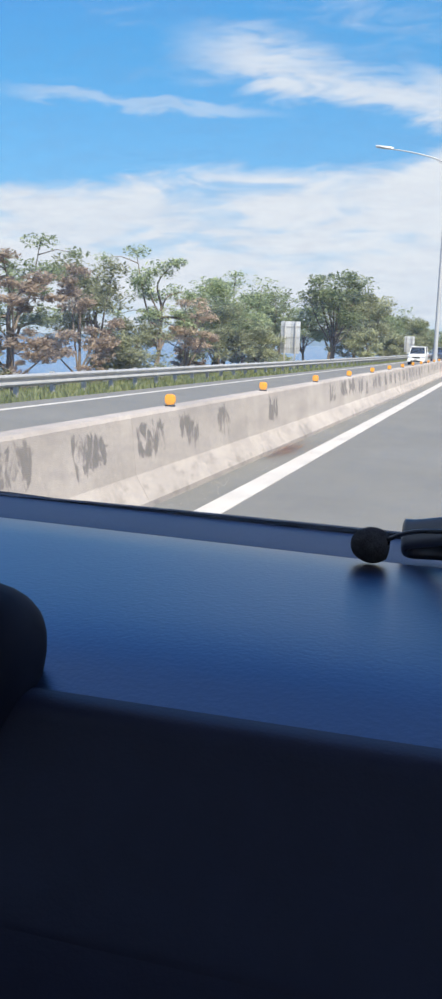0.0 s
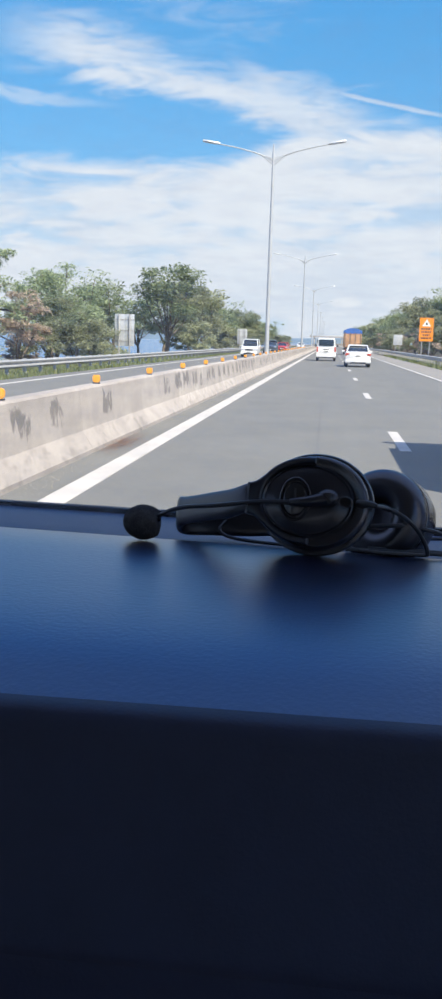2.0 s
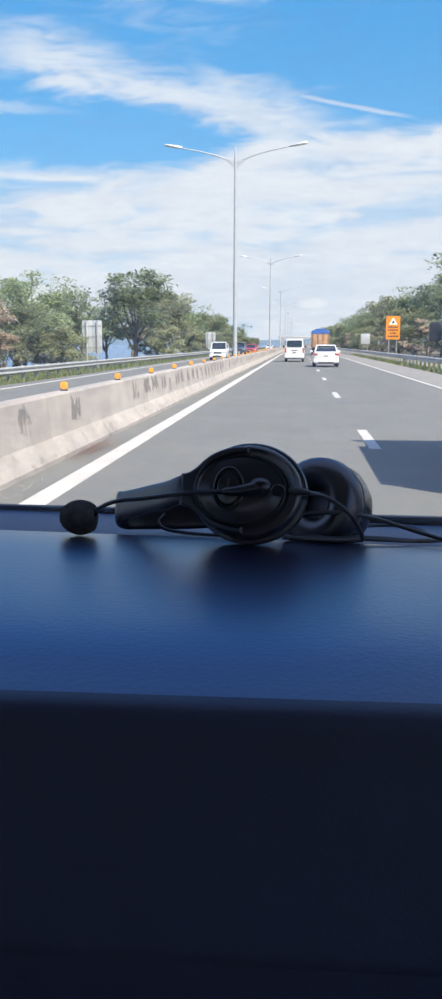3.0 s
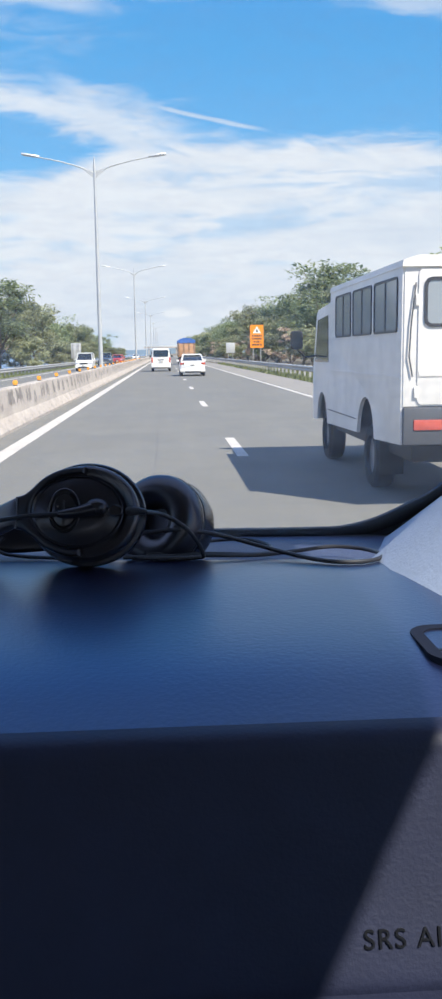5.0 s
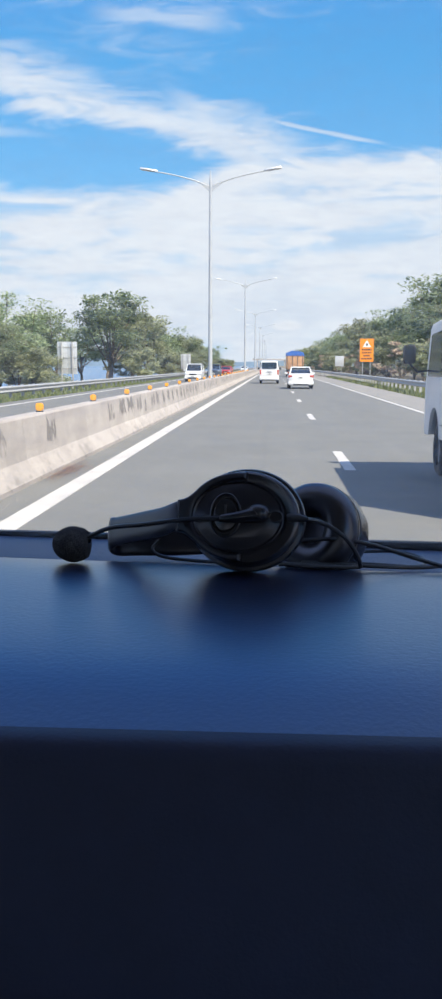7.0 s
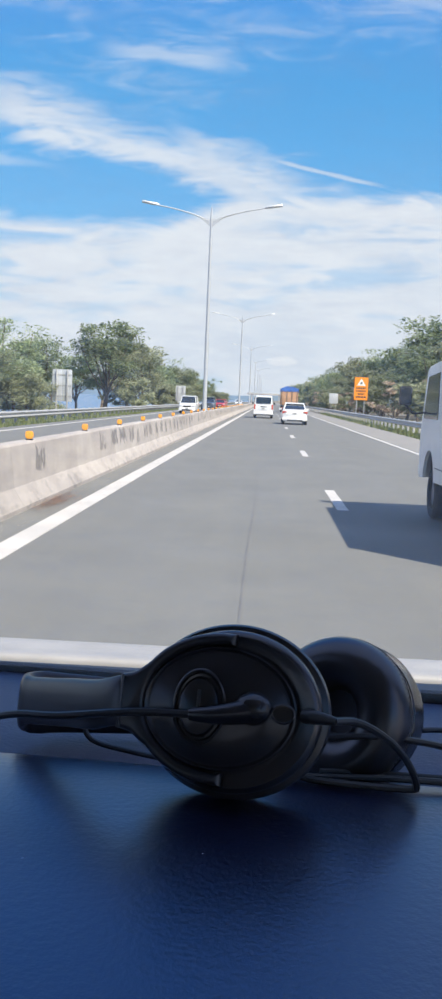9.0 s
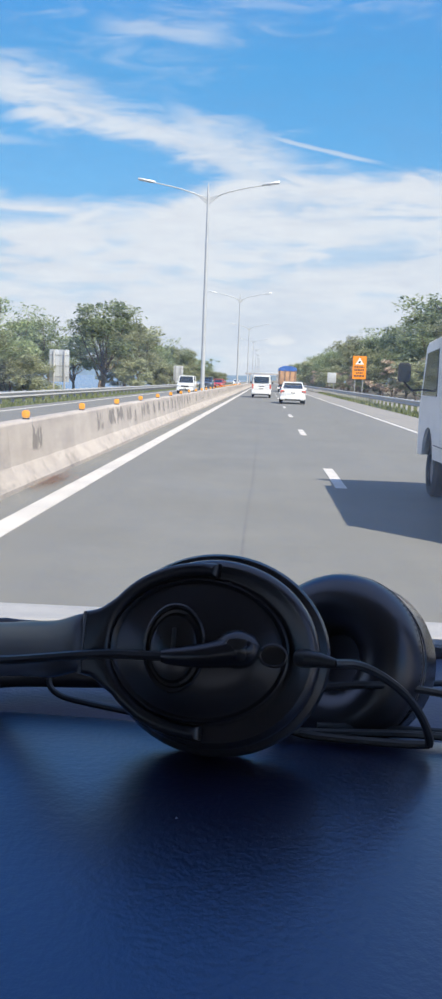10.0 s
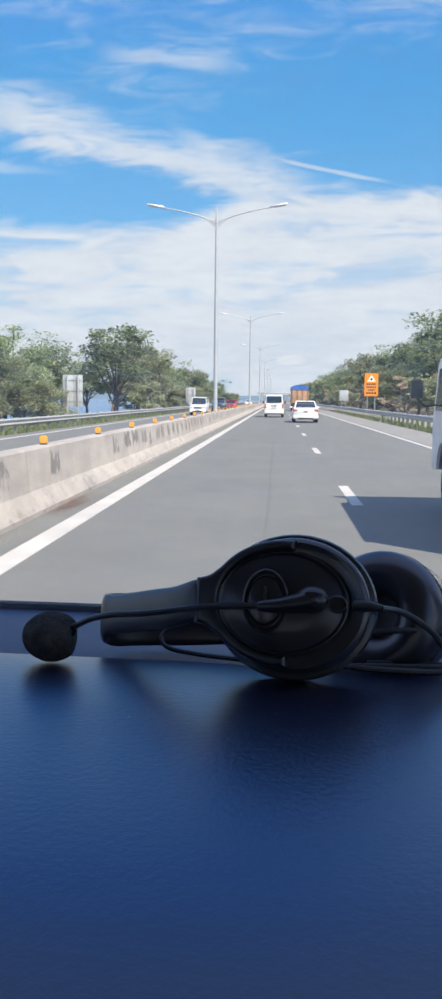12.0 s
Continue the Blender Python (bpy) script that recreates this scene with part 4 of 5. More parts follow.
    wheels(t, wheel_r, 0.2, half, wheel_y)
    return t


SEDAN_BODY = [(0.0, 0.42, 0.86, 0.74), (0.06, 0.26, 1.0, 0.82), (0.7, 0.22, 1.04, 0.86), (1.6, 0.20, 0.98, 0.875), (3.2, 0.20, 0.96, 0.87), (3.9, 0.22, 0.84, 0.84), (4.35, 0.25, 0.70, 0.76), (4.42, 0.35, 0.62, 0.68)]
SEDAN_HOUSE = [(0.62, 1.0, 1.02, 0.74, 0.66), (1.28, 0.98, 1.42, 0.80, 0.60), (2.4, 0.96, 1.44, 0.81, 0.60), (3.3, 0.93, 0.96, 0.76, 0.70)]
WAGON_BODY = [(0.0, 0.42, 0.95, 0.76), (0.06, 0.28, 1.06, 0.80), (1.0, 0.25, 1.06, 0.83), (3.0, 0.25, 1.04, 0.83), (3.6, 0.26, 0.98, 0.81), (4.1, 0.28, 0.90, 0.77), (4.18, 0.35, 0.84, 0.72)]
WAGON_HOUSE = [(0.12, 1.0, 1.04, 0.72, 0.68), (0.38, 1.0, 1.66, 0.76, 0.66), (2.3, 1.0, 1.68, 0.77, 0.66), (3.05, 1.0, 1.03, 0.74, 0.70)]
SUV_BODY = [(0.0, 0.50, 1.0, 0.80), (0.08, 0.36, 1.14, 0.88), (1.2, 0.32, 1.14, 0.91), (3.2, 0.32, 1.12, 0.91), (4.0, 0.34, 1.04, 0.88), (4.5, 0.38, 0.92, 0.80), (4.58, 0.45, 0.84, 0.72)]
SUV_HOUSE = [(0.15, 1.08, 1.12, 0.78, 0.72), (0.5, 1.08, 1.66, 0.82, 0.66), (2.5, 1.08, 1.68, 0.82, 0.66), (3.4, 1.06, 1.10, 0.78, 0.74)]

traffic = "cars ahead in our direction"
coming = "oncoming cars beyond the median"
car("sedan", (1.95, 62.0, 0), 0, "white sedan driving ahead with red tail lights", traffic, WHITE_PAINT, SEDAN_BODY, SEDAN_HOUSE, (1.2, 2.5, 1.44, 0.61), 0.875, (0.85, 3.5), 0.31, 4.40, 0.02, 0.84, 0.66)
car("station_wagon", (-7.6, 92.0, 0), 180, "boxy white station wagon coming towards us beyond the median", coming, WHITE_PAINT, WAGON_BODY, WAGON_HOUSE, (0.3, 2.4, 1.68, 0.67), 0.83, (0.8, 3.3), 0.31, 4.18, 0.02, 0.84, 0.72)
car("sport_utility_car", (-7.7, 124.0, 0), 180, "dark blue-grey utility car coming towards us beyond the median", coming, GREY_PAINT, SUV_BODY, SUV_HOUSE, (0.42, 2.65, 1.68, 0.67), 0.91, (0.9, 3.6), 0.36, 4.56, 0.03, 0.95, 0.85)
car("sedan", (-7.5, 150.0, 0), 180, "bright red sedan coming towards us beyond the median", coming, RED_PAINT, SEDAN_BODY, SEDAN_HOUSE, (1.2, 2.5, 1.44, 0.61), 0.875, (0.85, 3.5), 0.31, 4.40, 0.02, 0.84, 0.66)
car("sedan", (-7.8, 162.0, 0), 180, "dark red sedan following the bright red one", coming, RED_PAINT, SEDAN_BODY, SEDAN_HOUSE, (1.2, 2.5, 1.44, 0.61), 0.875, (0.85, 3.5), 0.31, 4.40, 0.02, 0.84, 0.66)
car("sedan", (-7.4, 240.0, 0), 180, "far white car coming along the opposite carriageway", coming, WHITE_PAINT, SEDAN_BODY, SEDAN_HOUSE, (1.2, 2.5, 1.44, 0.61), 0.875, (0.85, 3.5), 0.31, 4.40, 0.02, 0.84, 0.66)


def passenger_van(at):
    t = thing("passenger_van", at, "white passenger van driving ahead with a dark rear window", "van", group=traffic)
    h = 0.86
    rows = [(0.0, 0.45, 1.05), (0.10, 0.30, 1.12), (3.9, 0.28, 1.12), (4.5, 0.32, 1.0), (4.65, 0.45, 0.85)]
    part("body", loft([body_ring(y, zb, zt, h * (0.95 if i in (0, 4) else 1)) for i, (y, zb, zt) in enumerate(rows)]), WHITE_PAINT, t)
    up = [(0.02, 1.10, 1.16, 0.80, 0.78), (0.16, 1.06, 1.92, 0.84, 0.70), (0.5, 1.06, 1.98, 0.85, 0.72), (3.2, 1.06, 1.98, 0.85, 0.72), (4.3, 1.0, 1.05, 0.80, 0.76)]
    part("upper_body", loft([[(-a, y, zb), (-b, y, zt - 0.06), (-b * 0.9, y, zt), (b * 0.9, y, zt), (b, y, zt - 0.06), (a, y, zb)] for y, zb, zt, a, b in up]), WHITE_PAINT, t)
    tilt = pose(0, 0.055, 1.56, -9.5)
    part("rear_window", poly(rounded_rect(-0.64, 0.64, -0.27, 0.27, 0.07), "y", -0.03, 0.0), CAR_GLASS, t, at=tilt)
    for s in (-1, 1):
        part("side_window", poly([(0.5, 1.2), (3.3, 1.2), (3.0, 1.75), (0.55, 1.78)], "x", s * 0.80 - 0.02, s * 0.80 + 0.025), CAR_GLASS, t)
        part("tail_light", box(s * 0.76 - 0.07, s * 0.76 + 0.07, -0.015, 0.08, 0.78, 1.20, 0.02), RED_LENS, t)
        part("mirror", box(s * 0.98 - 0.08, s * 0.98 + 0.08, 3.95, 4.05, 1.2, 1.4, 0.03), BLACK_TRIM, t)
    part("rear_bumper", box(-0.84, 0.84, -0.08, 0.14, 0.34, 0.56, 0.05), WHITE_PAINT, t)
    part("bumper_trim", box(-0.7, 0.7, -0.088, 0.0, 0.27, 0.36, 0.02), BLACK_TRIM, t)
    part("door_handle", box(-0.25, 0.25, -0.03, 0.02, 0.98, 1.04, 0.01), BLACK_TRIM, t)
    p = part("number_plate", box(-0.2, 0.2, -0.03, -0.005, 0.76, 0.90, 0.004), PLATE, t)
    part("lettering_bar", box(-0.15, 0.15, -0.034, -0.029, 0.80, 0.86), INK, p)
    wheels(t, 0.33, 0.2, h, (0.9, 3.6))
    return t


passenger_van((-0.25, 80.0, 0))


def cargo_truck(at):
    t = thing("cargo_truck", at, "tall loaded truck under a blue tarpaulin far ahead", "truck", group=traffic)
    part("chassis", box(-1.0, 1.0, 0.1, 7.5, 0.75, 1.05, 0.03), BLACK_TRIM, t)
    part("cargo_box", box(-1.2, 1.2, 0.0, 5.6, 1.05, 3.0, 0.05), CARGO, t, "weathered orange-brown cargo boards")
    for i in range(4):
        x = -1.05 + 0.7 * i
        part("stake", box(x - 0.05, x + 0.05, -0.05, 0.0, 1.0, 3.05), BARK, t)
    part("tarpaulin", loft([[(-1.25, y, 2.9), (-1.22, y, 3.3), (-0.5, y, 3.62), (0.5, y, 3.6), (1.22, y, 3.3), (1.25, y, 2.9)] for y in (-0.04, 1.5, 3.2, 5.65)]), TARP, t)
    part("cab", box(-1.1, 1.1, 5.9, 7.6, 0.8, 2.9, 0.15), WHITE_PAINT, t)
    part("rear_bumper", box(-1.0, 1.0, -0.05, 0.05, 0.55, 0.75, 0.02), DARK_BUMPER, t)
    for s in (-1, 1):
        part("tail_light", box(s * 0.85 - 0.14, s * 0.85 + 0.14, -0.08, -0.045, 0.58, 0.70), RED_LENS, t)
    wheels(t, 0.48, 0.3, 1.15, (1.3, 6.6))
    return t


cargo_truck((3.1, 128.0, 0))
car("sedan", (-0.6, 190.0, 0), 0, "far dark car driving ahead", traffic, GREY_PAINT, SEDAN_BODY, SEDAN_HOUSE, (1.2, 2.5, 1.44, 0.61), 0.875, (0.85, 3.5), 0.31, 4.40, 0.02, 0.84, 0.66)


def arc(cy, cz, r, a0, a1, n=10):
    return [(cy + r * math.cos(radians(a0 + (a1 - a0) * i / n)), cz + r * math.sin(radians(a0 + (a1 - a0) * i / n))) for i in range(n + 1)]


def utility_van(at):
    t = thing("utility_van", at, "white boxy utility van with sliding side windows and dark rear bumper", "van", group=traffic)
    h, top = 0.80, 2.24
    side = [(0.0, 0.60), (1.06, 0.56)] + arc(1.5, 0.56, 0.42, 180, 0) + [(1.94, 0.56), (3.86, 0.52)] + arc(4.28, 0.52, 0.40, 180, 0) + \
           [(4.70, 0.52), (5.02, 0.50), (5.06, 0.62), (5.08, 1.16), (4.74, 1.96), (4.6, 2.02), (3.66, 2.06), (3.62, top), (0.0, top)]
    for s in (-1, 1):
        pan = part("side_panel", poly(side, "x", s * h - 0.02, s * h + 0.02, 0.008), WHITE_DULL, t)
        xo = s * (h + 0.02)
        for k, (a, b) in enumerate(((0.14, 1.10), (1.22, 2.18), (2.30, 3.24))):
            o, inn = rounded_rect(a, b, 1.62, 2.12, 0.05), rounded_rect(a + 0.022, b - 0.022, 1.642, 2.098, 0.035)
            w = part("side_window", ring_frame(o, inn, "x", xo - s * 0.004, xo + s * 0.014), BLACK_TRIM, t, "black rubber window frame")
            part("pane", poly(inn, "x", xo - s * 0.004, xo + s * 0.004), VAN_GLASS, w)
            part("mullion", box(min(xo, xo + s * 0.012), max(xo, xo + s * 0.012), (a + b) / 2 - 0.02, (a + b) / 2 + 0.02, 1.645, 2.095), BLACK_TRIM, w)
        cabw = [(3.78, 1.32), (4.86, 1.32), (4.62, 1.88), (3.80, 1.92)]
        part("cab_window", poly(cabw, "x", xo - s * 0.003, xo + s * 0.006), CAR_GLASS, t)
        part("crease", box(min(xo, xo + s * 0.008), max(xo, xo + s * 0.008), 0.02, 3.6, 1.20, 1.225, 0.0), WHITE_DULL, t)
        part("sill_trim", box(min(xo, xo + s * 0.006), max(xo, xo + s * 0.006), 2.0, 3.8, 0.70, 0.712), DARK_BUMPER, t)
        m = part("mirror", poly(rounded_rect(-0.085, 0.085, -0.13, 0.13, 0.04), "y", -0.04, 0.04, 0.012), BLACK_TRIM, t, at=pose(s * (h + 0.30), 4.82, 1.62))
        part("mirror_glass", poly(rounded_rect(-0.065, 0.065, -0.11, 0.11, 0.03), "y", -0.047, -0.041), CAR_GLASS, m)
        part("mirror_arm", tube([(-s * 0.30, 0.0, -0.22), (-s * 0.12, 0, -0.24), (0, 0, -0.12)], 0.014, 6), BLACK_TRIM, m)
        part("tail_light", box(s * 0.57 - 0.135, s * 0.57 + 0.135, -0.058, -0.02, 0.735, 0.83, 0.012), RED_LENS, t)
    part("roof", poly([(-h - 0.03, top - 0.05), (-h - 0.02, top + 0.01), (-h + 0.12, top + 0.05), (h - 0.12, top + 0.05), (h + 0.02, top + 0.01), (h + 0.03, top - 0.05)], "y", -0.04, 3.64), WHITE_DULL, t)
    part("cab_roof", poly([(-h - 0.01, 2.0), (-h + 0.12, 2.085), (h - 0.12, 2.085), (h + 0.01, 2.0)], "y", 3.64, 4.66), WHITE_DULL, t)
    part("windscreen", loft([[(-0.74, 5.06, 1.2), (0.74, 5.06, 1.2)], [(-0.72, 4.70, 1.96), (0.72, 4.70, 1.96)], [(-0.72, 4.66, 1.96), (0.72, 4.66, 1.96)], [(-0.74, 5.02, 1.2), (0.74, 5.02, 1.2)]], caps=False, closed=False), CAR_GLASS, t)
    part("front_panel", box(-h + 0.02, h - 0.02, 4.98, 5.07, 0.5, 1.2, 0.02), WHITE_DULL, t)
    # rear wall with its door
    part("rear_panel", poly([(-h, 0.95), (h, 0.95), (h, top - 0.04), (-h, top - 0.04)], "y", -0.012, 0.03, 0.006), WHITE_DULL, t)
    door = part("rear_door", poly(rounded_rect(-0.67, 0.70, 0.97, 2.17, 0.04), "y", -0.026, -0.012, 0.005), WHITE_DULL, t)
    o, inn = rounded_rect(-0.62, 0.62, 1.66, 2.10, 0.07), rounded_rect(-0.59, 0.59, 1.69, 2.07, 0.05)
    w = part("rear_window", ring_frame(o, inn, "y", -0.040, -0.024), BLACK_TRIM, t)
    part("pane", poly(inn, "y", -0.032, -0.026), VAN_GLASS, w)
    part("crease", box(-0.66, 0.69, -0.034, -0.026, 1.22, 1.27, 0.004), WHITE_DULL, door)
    part("door_handle", box(-0.10, 0.10, -0.05, -0.026, 1.52, 1.60, 0.012), DARK_BUMPER, door)
    for z in (1.08, 1.9):
        part("hinge", box(-0.70, -0.665, -0.036, -0.012, z - 0.05, z + 0.05, 0.006), WHITE_DULL, door)
    part("strap", tube([(-0.70, -0.03, 2.05), (-0.74, -0.035, 1.7), (-0.755, -0.035, 1.4), (-0.72, -0.03, 1.22)], 0.008, 5), DARK_BUMPER, door)
    part("rear_bumper", box(-h, h, -0.045, 0.05, 0.60, 0.945, 0.02), DARK_BUMPER, t, "dark grey lower rear panel")
    part("bumper_step", box(-0.28, h - 0.02, -0.17, -0.04, 0.545, 0.60, 0.012), GALV, t)
    part("step_pad", box(-0.22, 0.3, -0.16, -0.05, 0.601, 0.63, 0.008), BLACK_TRIM, t)
    p = part("number_plate", box(-0.24, 0.16, -0.066, -0.046, 0.69, 0.85, 0.006), PLATE, t)
    for x in (-0.20, -0.13, -0.06, 0.02, 0.07, 0.115):
        part("lettering_bar", box(x, x + 0.032, -0.070, -0.065, 0.73, 0.80), INK, p)
    part("marker_lamp", box(-0.06, 0.03, -0.08, -0.045, 0.87, 0.915, 0.01), AMBER_LENS, t)
    part("underbody", box(-0.68, 0.68, 0.1, 4.9, 0.42, 0.93, 0.04), BLACK_TRIM, t)
    part("cabin_lining", box(-0.74, 0.74, 0.06, 3.5, 0.95, 1.5, 0.02), CAB_DARK, t)
    part("exhaust_pipe", tube([(0.3, 1.0, 0.36), (0.35, 0.2, 0.34), (0.36, -0.06, 0.33)], 0.035, 8), BLACK_TRIM, t)
    part("mud_flap", box(-0.78, -0.52, 0.98, 1.0, 0.2, 0.58), RUBBER, t)
    part("mud_flap", box(0.52, 0.78, 0.98, 1.0, 0.2, 0.58), RUBBER, t)
    wheels(t, 0.345, 0.22, h - 0.02, (1.5, 4.28))
    return t


utility_van((3.2, 8.8, 0)).matrix_basis @= Matrix.Diagonal((1.03, 1.03, 1.055, 1))

# ---------------------------------------------------------------- the cab that we sit in
XL, XR = -0.95, 0.50


def sheet(rows, mat, name, thick=0.0):
    """A smooth sheet through rows of points."""
    bm = bmesh.new()
    vs = [[bm.verts.new(p) for p in r] for r in rows]
    for a, b in zip(vs, vs[1:]):
        for i in range(len(a) - 1):
            bm.faces.new((a[i], a[i + 1], b[i + 1], b[i]))
    if thick:
        bm.normal_update()
        bmesh.ops.solidify(bm, geom=bm.faces[:], thickness=thick)
    return bm


def tilt_z(x, w):
    return -0.021 * (x - 0.03) * w


dash = thing("dashboard", (0, 0.6, 0.62), "dark vinyl dashboard with a lower panel, tinted blue for reflected sky, glossy under the windscreen", "dashboard")


def dash_local(rows):
    return [[(x, y - 0.6, z - 0.62) for x, y, z in r] for r in rows]


xs = [XL + (0.30 - XL) * i / 30 for i in range(31)]
profile = spline([(0, 0.4822, 1.3934), (0, 0.4850, 1.3944), (0, 0.500, 1.3984), (0, 0.530, 1.4048), (0, 0.565, 1.4081), (0, 0.62, 1.4098), (0, 0.68, 1.4105), (0, 0.72, 1.4095), (0, 0.745, 1.4070), (0, 0.7505, 1.4035)], 5)
rows = [[(x, p.y, p.z + tilt_z(x, min(1, max(0, (p.y - 0.50) / 0.2)))) for x in xs] for p in profile]
part("top_pad", sheet(dash_local(rows), DASH, "top_pad", 0.006), DASH, dash, "dark grained vinyl top, tinted blue for the reflected sky")
rear = [(0, 0.7515, 1.398), (0, 0.76, 1.3995), (0, 0.80, 1.3985), (0, 0.86, 1.3935), (0, 0.905, 1.390)]
rows = [[(x, y, z + tilt_z(x, 1)) for x in xs] for _, y, z in rear]
part("rear_strip", sheet(dash_local(rows), DASH_STRIP, "rear_strip", 0.006), DASH_STRIP, dash, "matte grey-blue strip at the foot of the windscreen")
front = spline([(0, 0.4900, 1.3919), (0, 0.4850, 1.3920), (0, 0.4824, 1.3908), (0, 0.4812, 1.3865), (0, 0.4785, 1.375), (0, 0.470, 1.345), (0, 0.462, 1.322), (0, 0.4585, 1.3115), (0, 0.4592, 1.3098), (0, 0.463, 1.309)], 4)
rows = [[(x, p.y, p.z) for x in xs] for p in front]
part("airbag_panel", sheet(dash_local(rows), DASH_LOW, "airbag_panel", 0.006), DASH_LOW, dash, "dark front panel with moulded lettering")
low = spline([(0, 0.463, 1.3086), (0, 0.4585, 1.3076), (0, 0.456, 1.26), (0, 0.47, 1.15), (0, 0.52, 0.98), (0, 0.60, 0.80), (0, 0.66, 0.62)], 4)
rows = [[(x, p.y, p.z) for x in xs] for p in low]
part("lower_panel", sheet(dash_local(rows), DASH_LOW, "lower_panel", 0.006), DASH_LOW, dash)

# moulded lettering on the panel
tx = bpy.data.curves.new("lettering", "FONT")
tx.body, tx.size, tx.extrude, tx.space_character = "SRS AIRBAG", 0.0098, 0.0004, 1.12
txo = new("lettering", tx)
txo.data.materials.append(FRIT)
txo.parent = dash
txo.matrix_basis = pose(0.1825, 0.4560 - 0.6, 1.3240 - 0.62, 70.4, 0, 0)

# side vent in the top pad
vent = part("side_vent", ring_frame(rounded_rect(0.241, 0.288, 0.526, 0.579, 0.013), rounded_rect(0.247, 0.282, 0.532, 0.573, 0.008), "z", -0.008, 0.0025), CLUSTER, dash, "dark air vent frame",
            at=pose(-0.013, -0.6, 1.4052 - 0.62))
for i in range(4):
    part("slat", box(0.247, 0.282, 0.537 + 0.0085 * i, 0.5395 + 0.0085 * i, -0.006, 0.001), FRIT, vent)

# hooded instrument cluster
clus = part("instrument_hood", loft([[(x, y, z) for y, z in rounded_rect(0.452 + d, 0.520 - d, zb, zt, min(0.030, (zt - zb) * 0.45, 0.033 - d), 6)] for x, zb, zt, d in
                                     ((-0.66, 1.36, 1.420, 0.01), (-0.64, 1.33, 1.435, 0.0), (-0.25, 1.310, 1.4455, 0.0), (-0.205, 1.322, 1.4450, 0.0), (-0.188, 1.342, 1.4440, 0.002), (-0.176, 1.364, 1.4420, 0.005),
                                      (-0.168, 1.380, 1.4390, 0.009), (-0.163, 1.391, 1.4350, 0.013), (-0.160, 1.400, 1.4305, 0.018), (-0.1585, 1.408, 1.4250, 0.023))]),
            CLUSTER, dash, "dark hood over the instruments", at=pose(0, -0.6, -0.62))
part("display", poly(rounded_rect(-0.62, -0.215, 1.352, 1.422, 0.012), "y", 0.4475, 0.4510), FRIT, clus, "black instrument display")

# windscreen, its black border and seals
def glass_y(z):
    return 0.905 - (z - 1.39) * 0.53


base_curve = [(-0.93, 1.43), (-0.86, 1.408), (-0.7, 1.4035), (-0.3, 1.4003), (-0.1, 1.3975), (0.1, 1.3943), (0.235, 1.3925), (0.27, 1.3940), (0.30, 1.4015), (0.325, 1.4140), (0.352, 1.433), (0.40, 1.50), (0.46, 1.66), (0.50, 1.86)]
base_pts = spline([(x, 0, z - 0.0095) for x, z in base_curve], 5)
bm = bmesh.new()
prev = None
for p in base_pts:
    skirt = 0.004 + 0.036 * min(1, max(0, (p.x - 0.22) / 0.06))
    pr = [(p.x, glass_y(p.z - skirt + 0.004) + 0.004, p.z - skirt), (p.x - 0.010 * min(1, max(0, (p.x - 0.24) / 0.07)), glass_y(p.z + 0.0085) + 0.004, p.z + 0.0085)]
    cur = [bm.verts.new(q) for q in pr]
    if prev:
        bm.faces.new((prev[0], cur[0], cur[1], prev[1]))
    prev = cur
bm.normal_update()
bmesh.ops.solidify(bm, geom=bm.faces[:], thickness=0.003)
ws = thing("windscreen", (0, 0, 0), "clear windscreen with a black dotted border", "windscreen", kind="structure")
part("border", bm, FRIT, ws)
# row of dots along the border
dots = bmesh.new()
for i, p in enumerate(base_pts[:-10]):
    q = base_pts[i + 1]
    n = max(1, int((q - p).length / 0.0022))
    for k in range(n):
        c = p.lerp(q, k / n)
        for row in range(2):
            s = 0.00085 - 0.00025 * row
            z = c.z + 0.0092 + row * 0.0017
            x = c.x + (0.0011 if row else 0) - 0.010 * min(1, max(0, (c.x - 0.24) / 0.07))
            y = glass_y(z) + 0.0015
            v = [dots.verts.new((x + s * math.cos(a), y - s * math.sin(a) * 0.72, z + s * math.sin(a) * 0.72)) for a in (0.3, 1.35, 2.4, 3.44, 4.49, 5.54)]
            dots.faces.new(v)
tagged(part("border_dots", to_mesh("border_dots", dots, FRIT, True), None, ws), kind="stuff")
pane = part("pane", sheet([[(XL, glass_y(1.385), 1.385), (XR, glass_y(1.385), 1.385)], [(XL, glass_y(1.98), 1.98), (XR, glass_y(1.98), 1.98)]], CLEAR, "pane"), CLEAR, ws, "clear glass")
pane.visible_shadow = False
part("seal", tube([(p.x, glass_y(p.z) + 0.006, p.z - 0.006) for p in base_pts], 0.0045, 6), RUBBER, ws)

# wiper parked along the foot of the glass
wip = thing("wiper", (0, 0.93, 1.37), "black windscreen wiper parked along the lower edge of the glass", "wiper")
part("blade", tube([(x, y - 0.93, z - 1.37) for x, y, z in ((-0.85, 0.935, 1.3930), (-0.6, 0.935, 1.3925), (-0.36, 0.935, 1.3920), (-0.24, 0.935, 1.3870))], 0.0035, 6), RUBBER, wip)
part("arm", tube([(x, y - 0.93, z - 1.37) for x, y, z in ((-0.52, 0.937, 1.3950), (-0.42, 0.940, 1.3920), (-0.30, 0.945, 1.385), (-0.22, 0.955, 1.355))], 0.005, 6), BLACK_TRIM, wip)
part("joint", box(-0.545, -0.505, 0.000, 0.014, 0.018, 0.029, 0.003), BLACK_TRIM, wip)

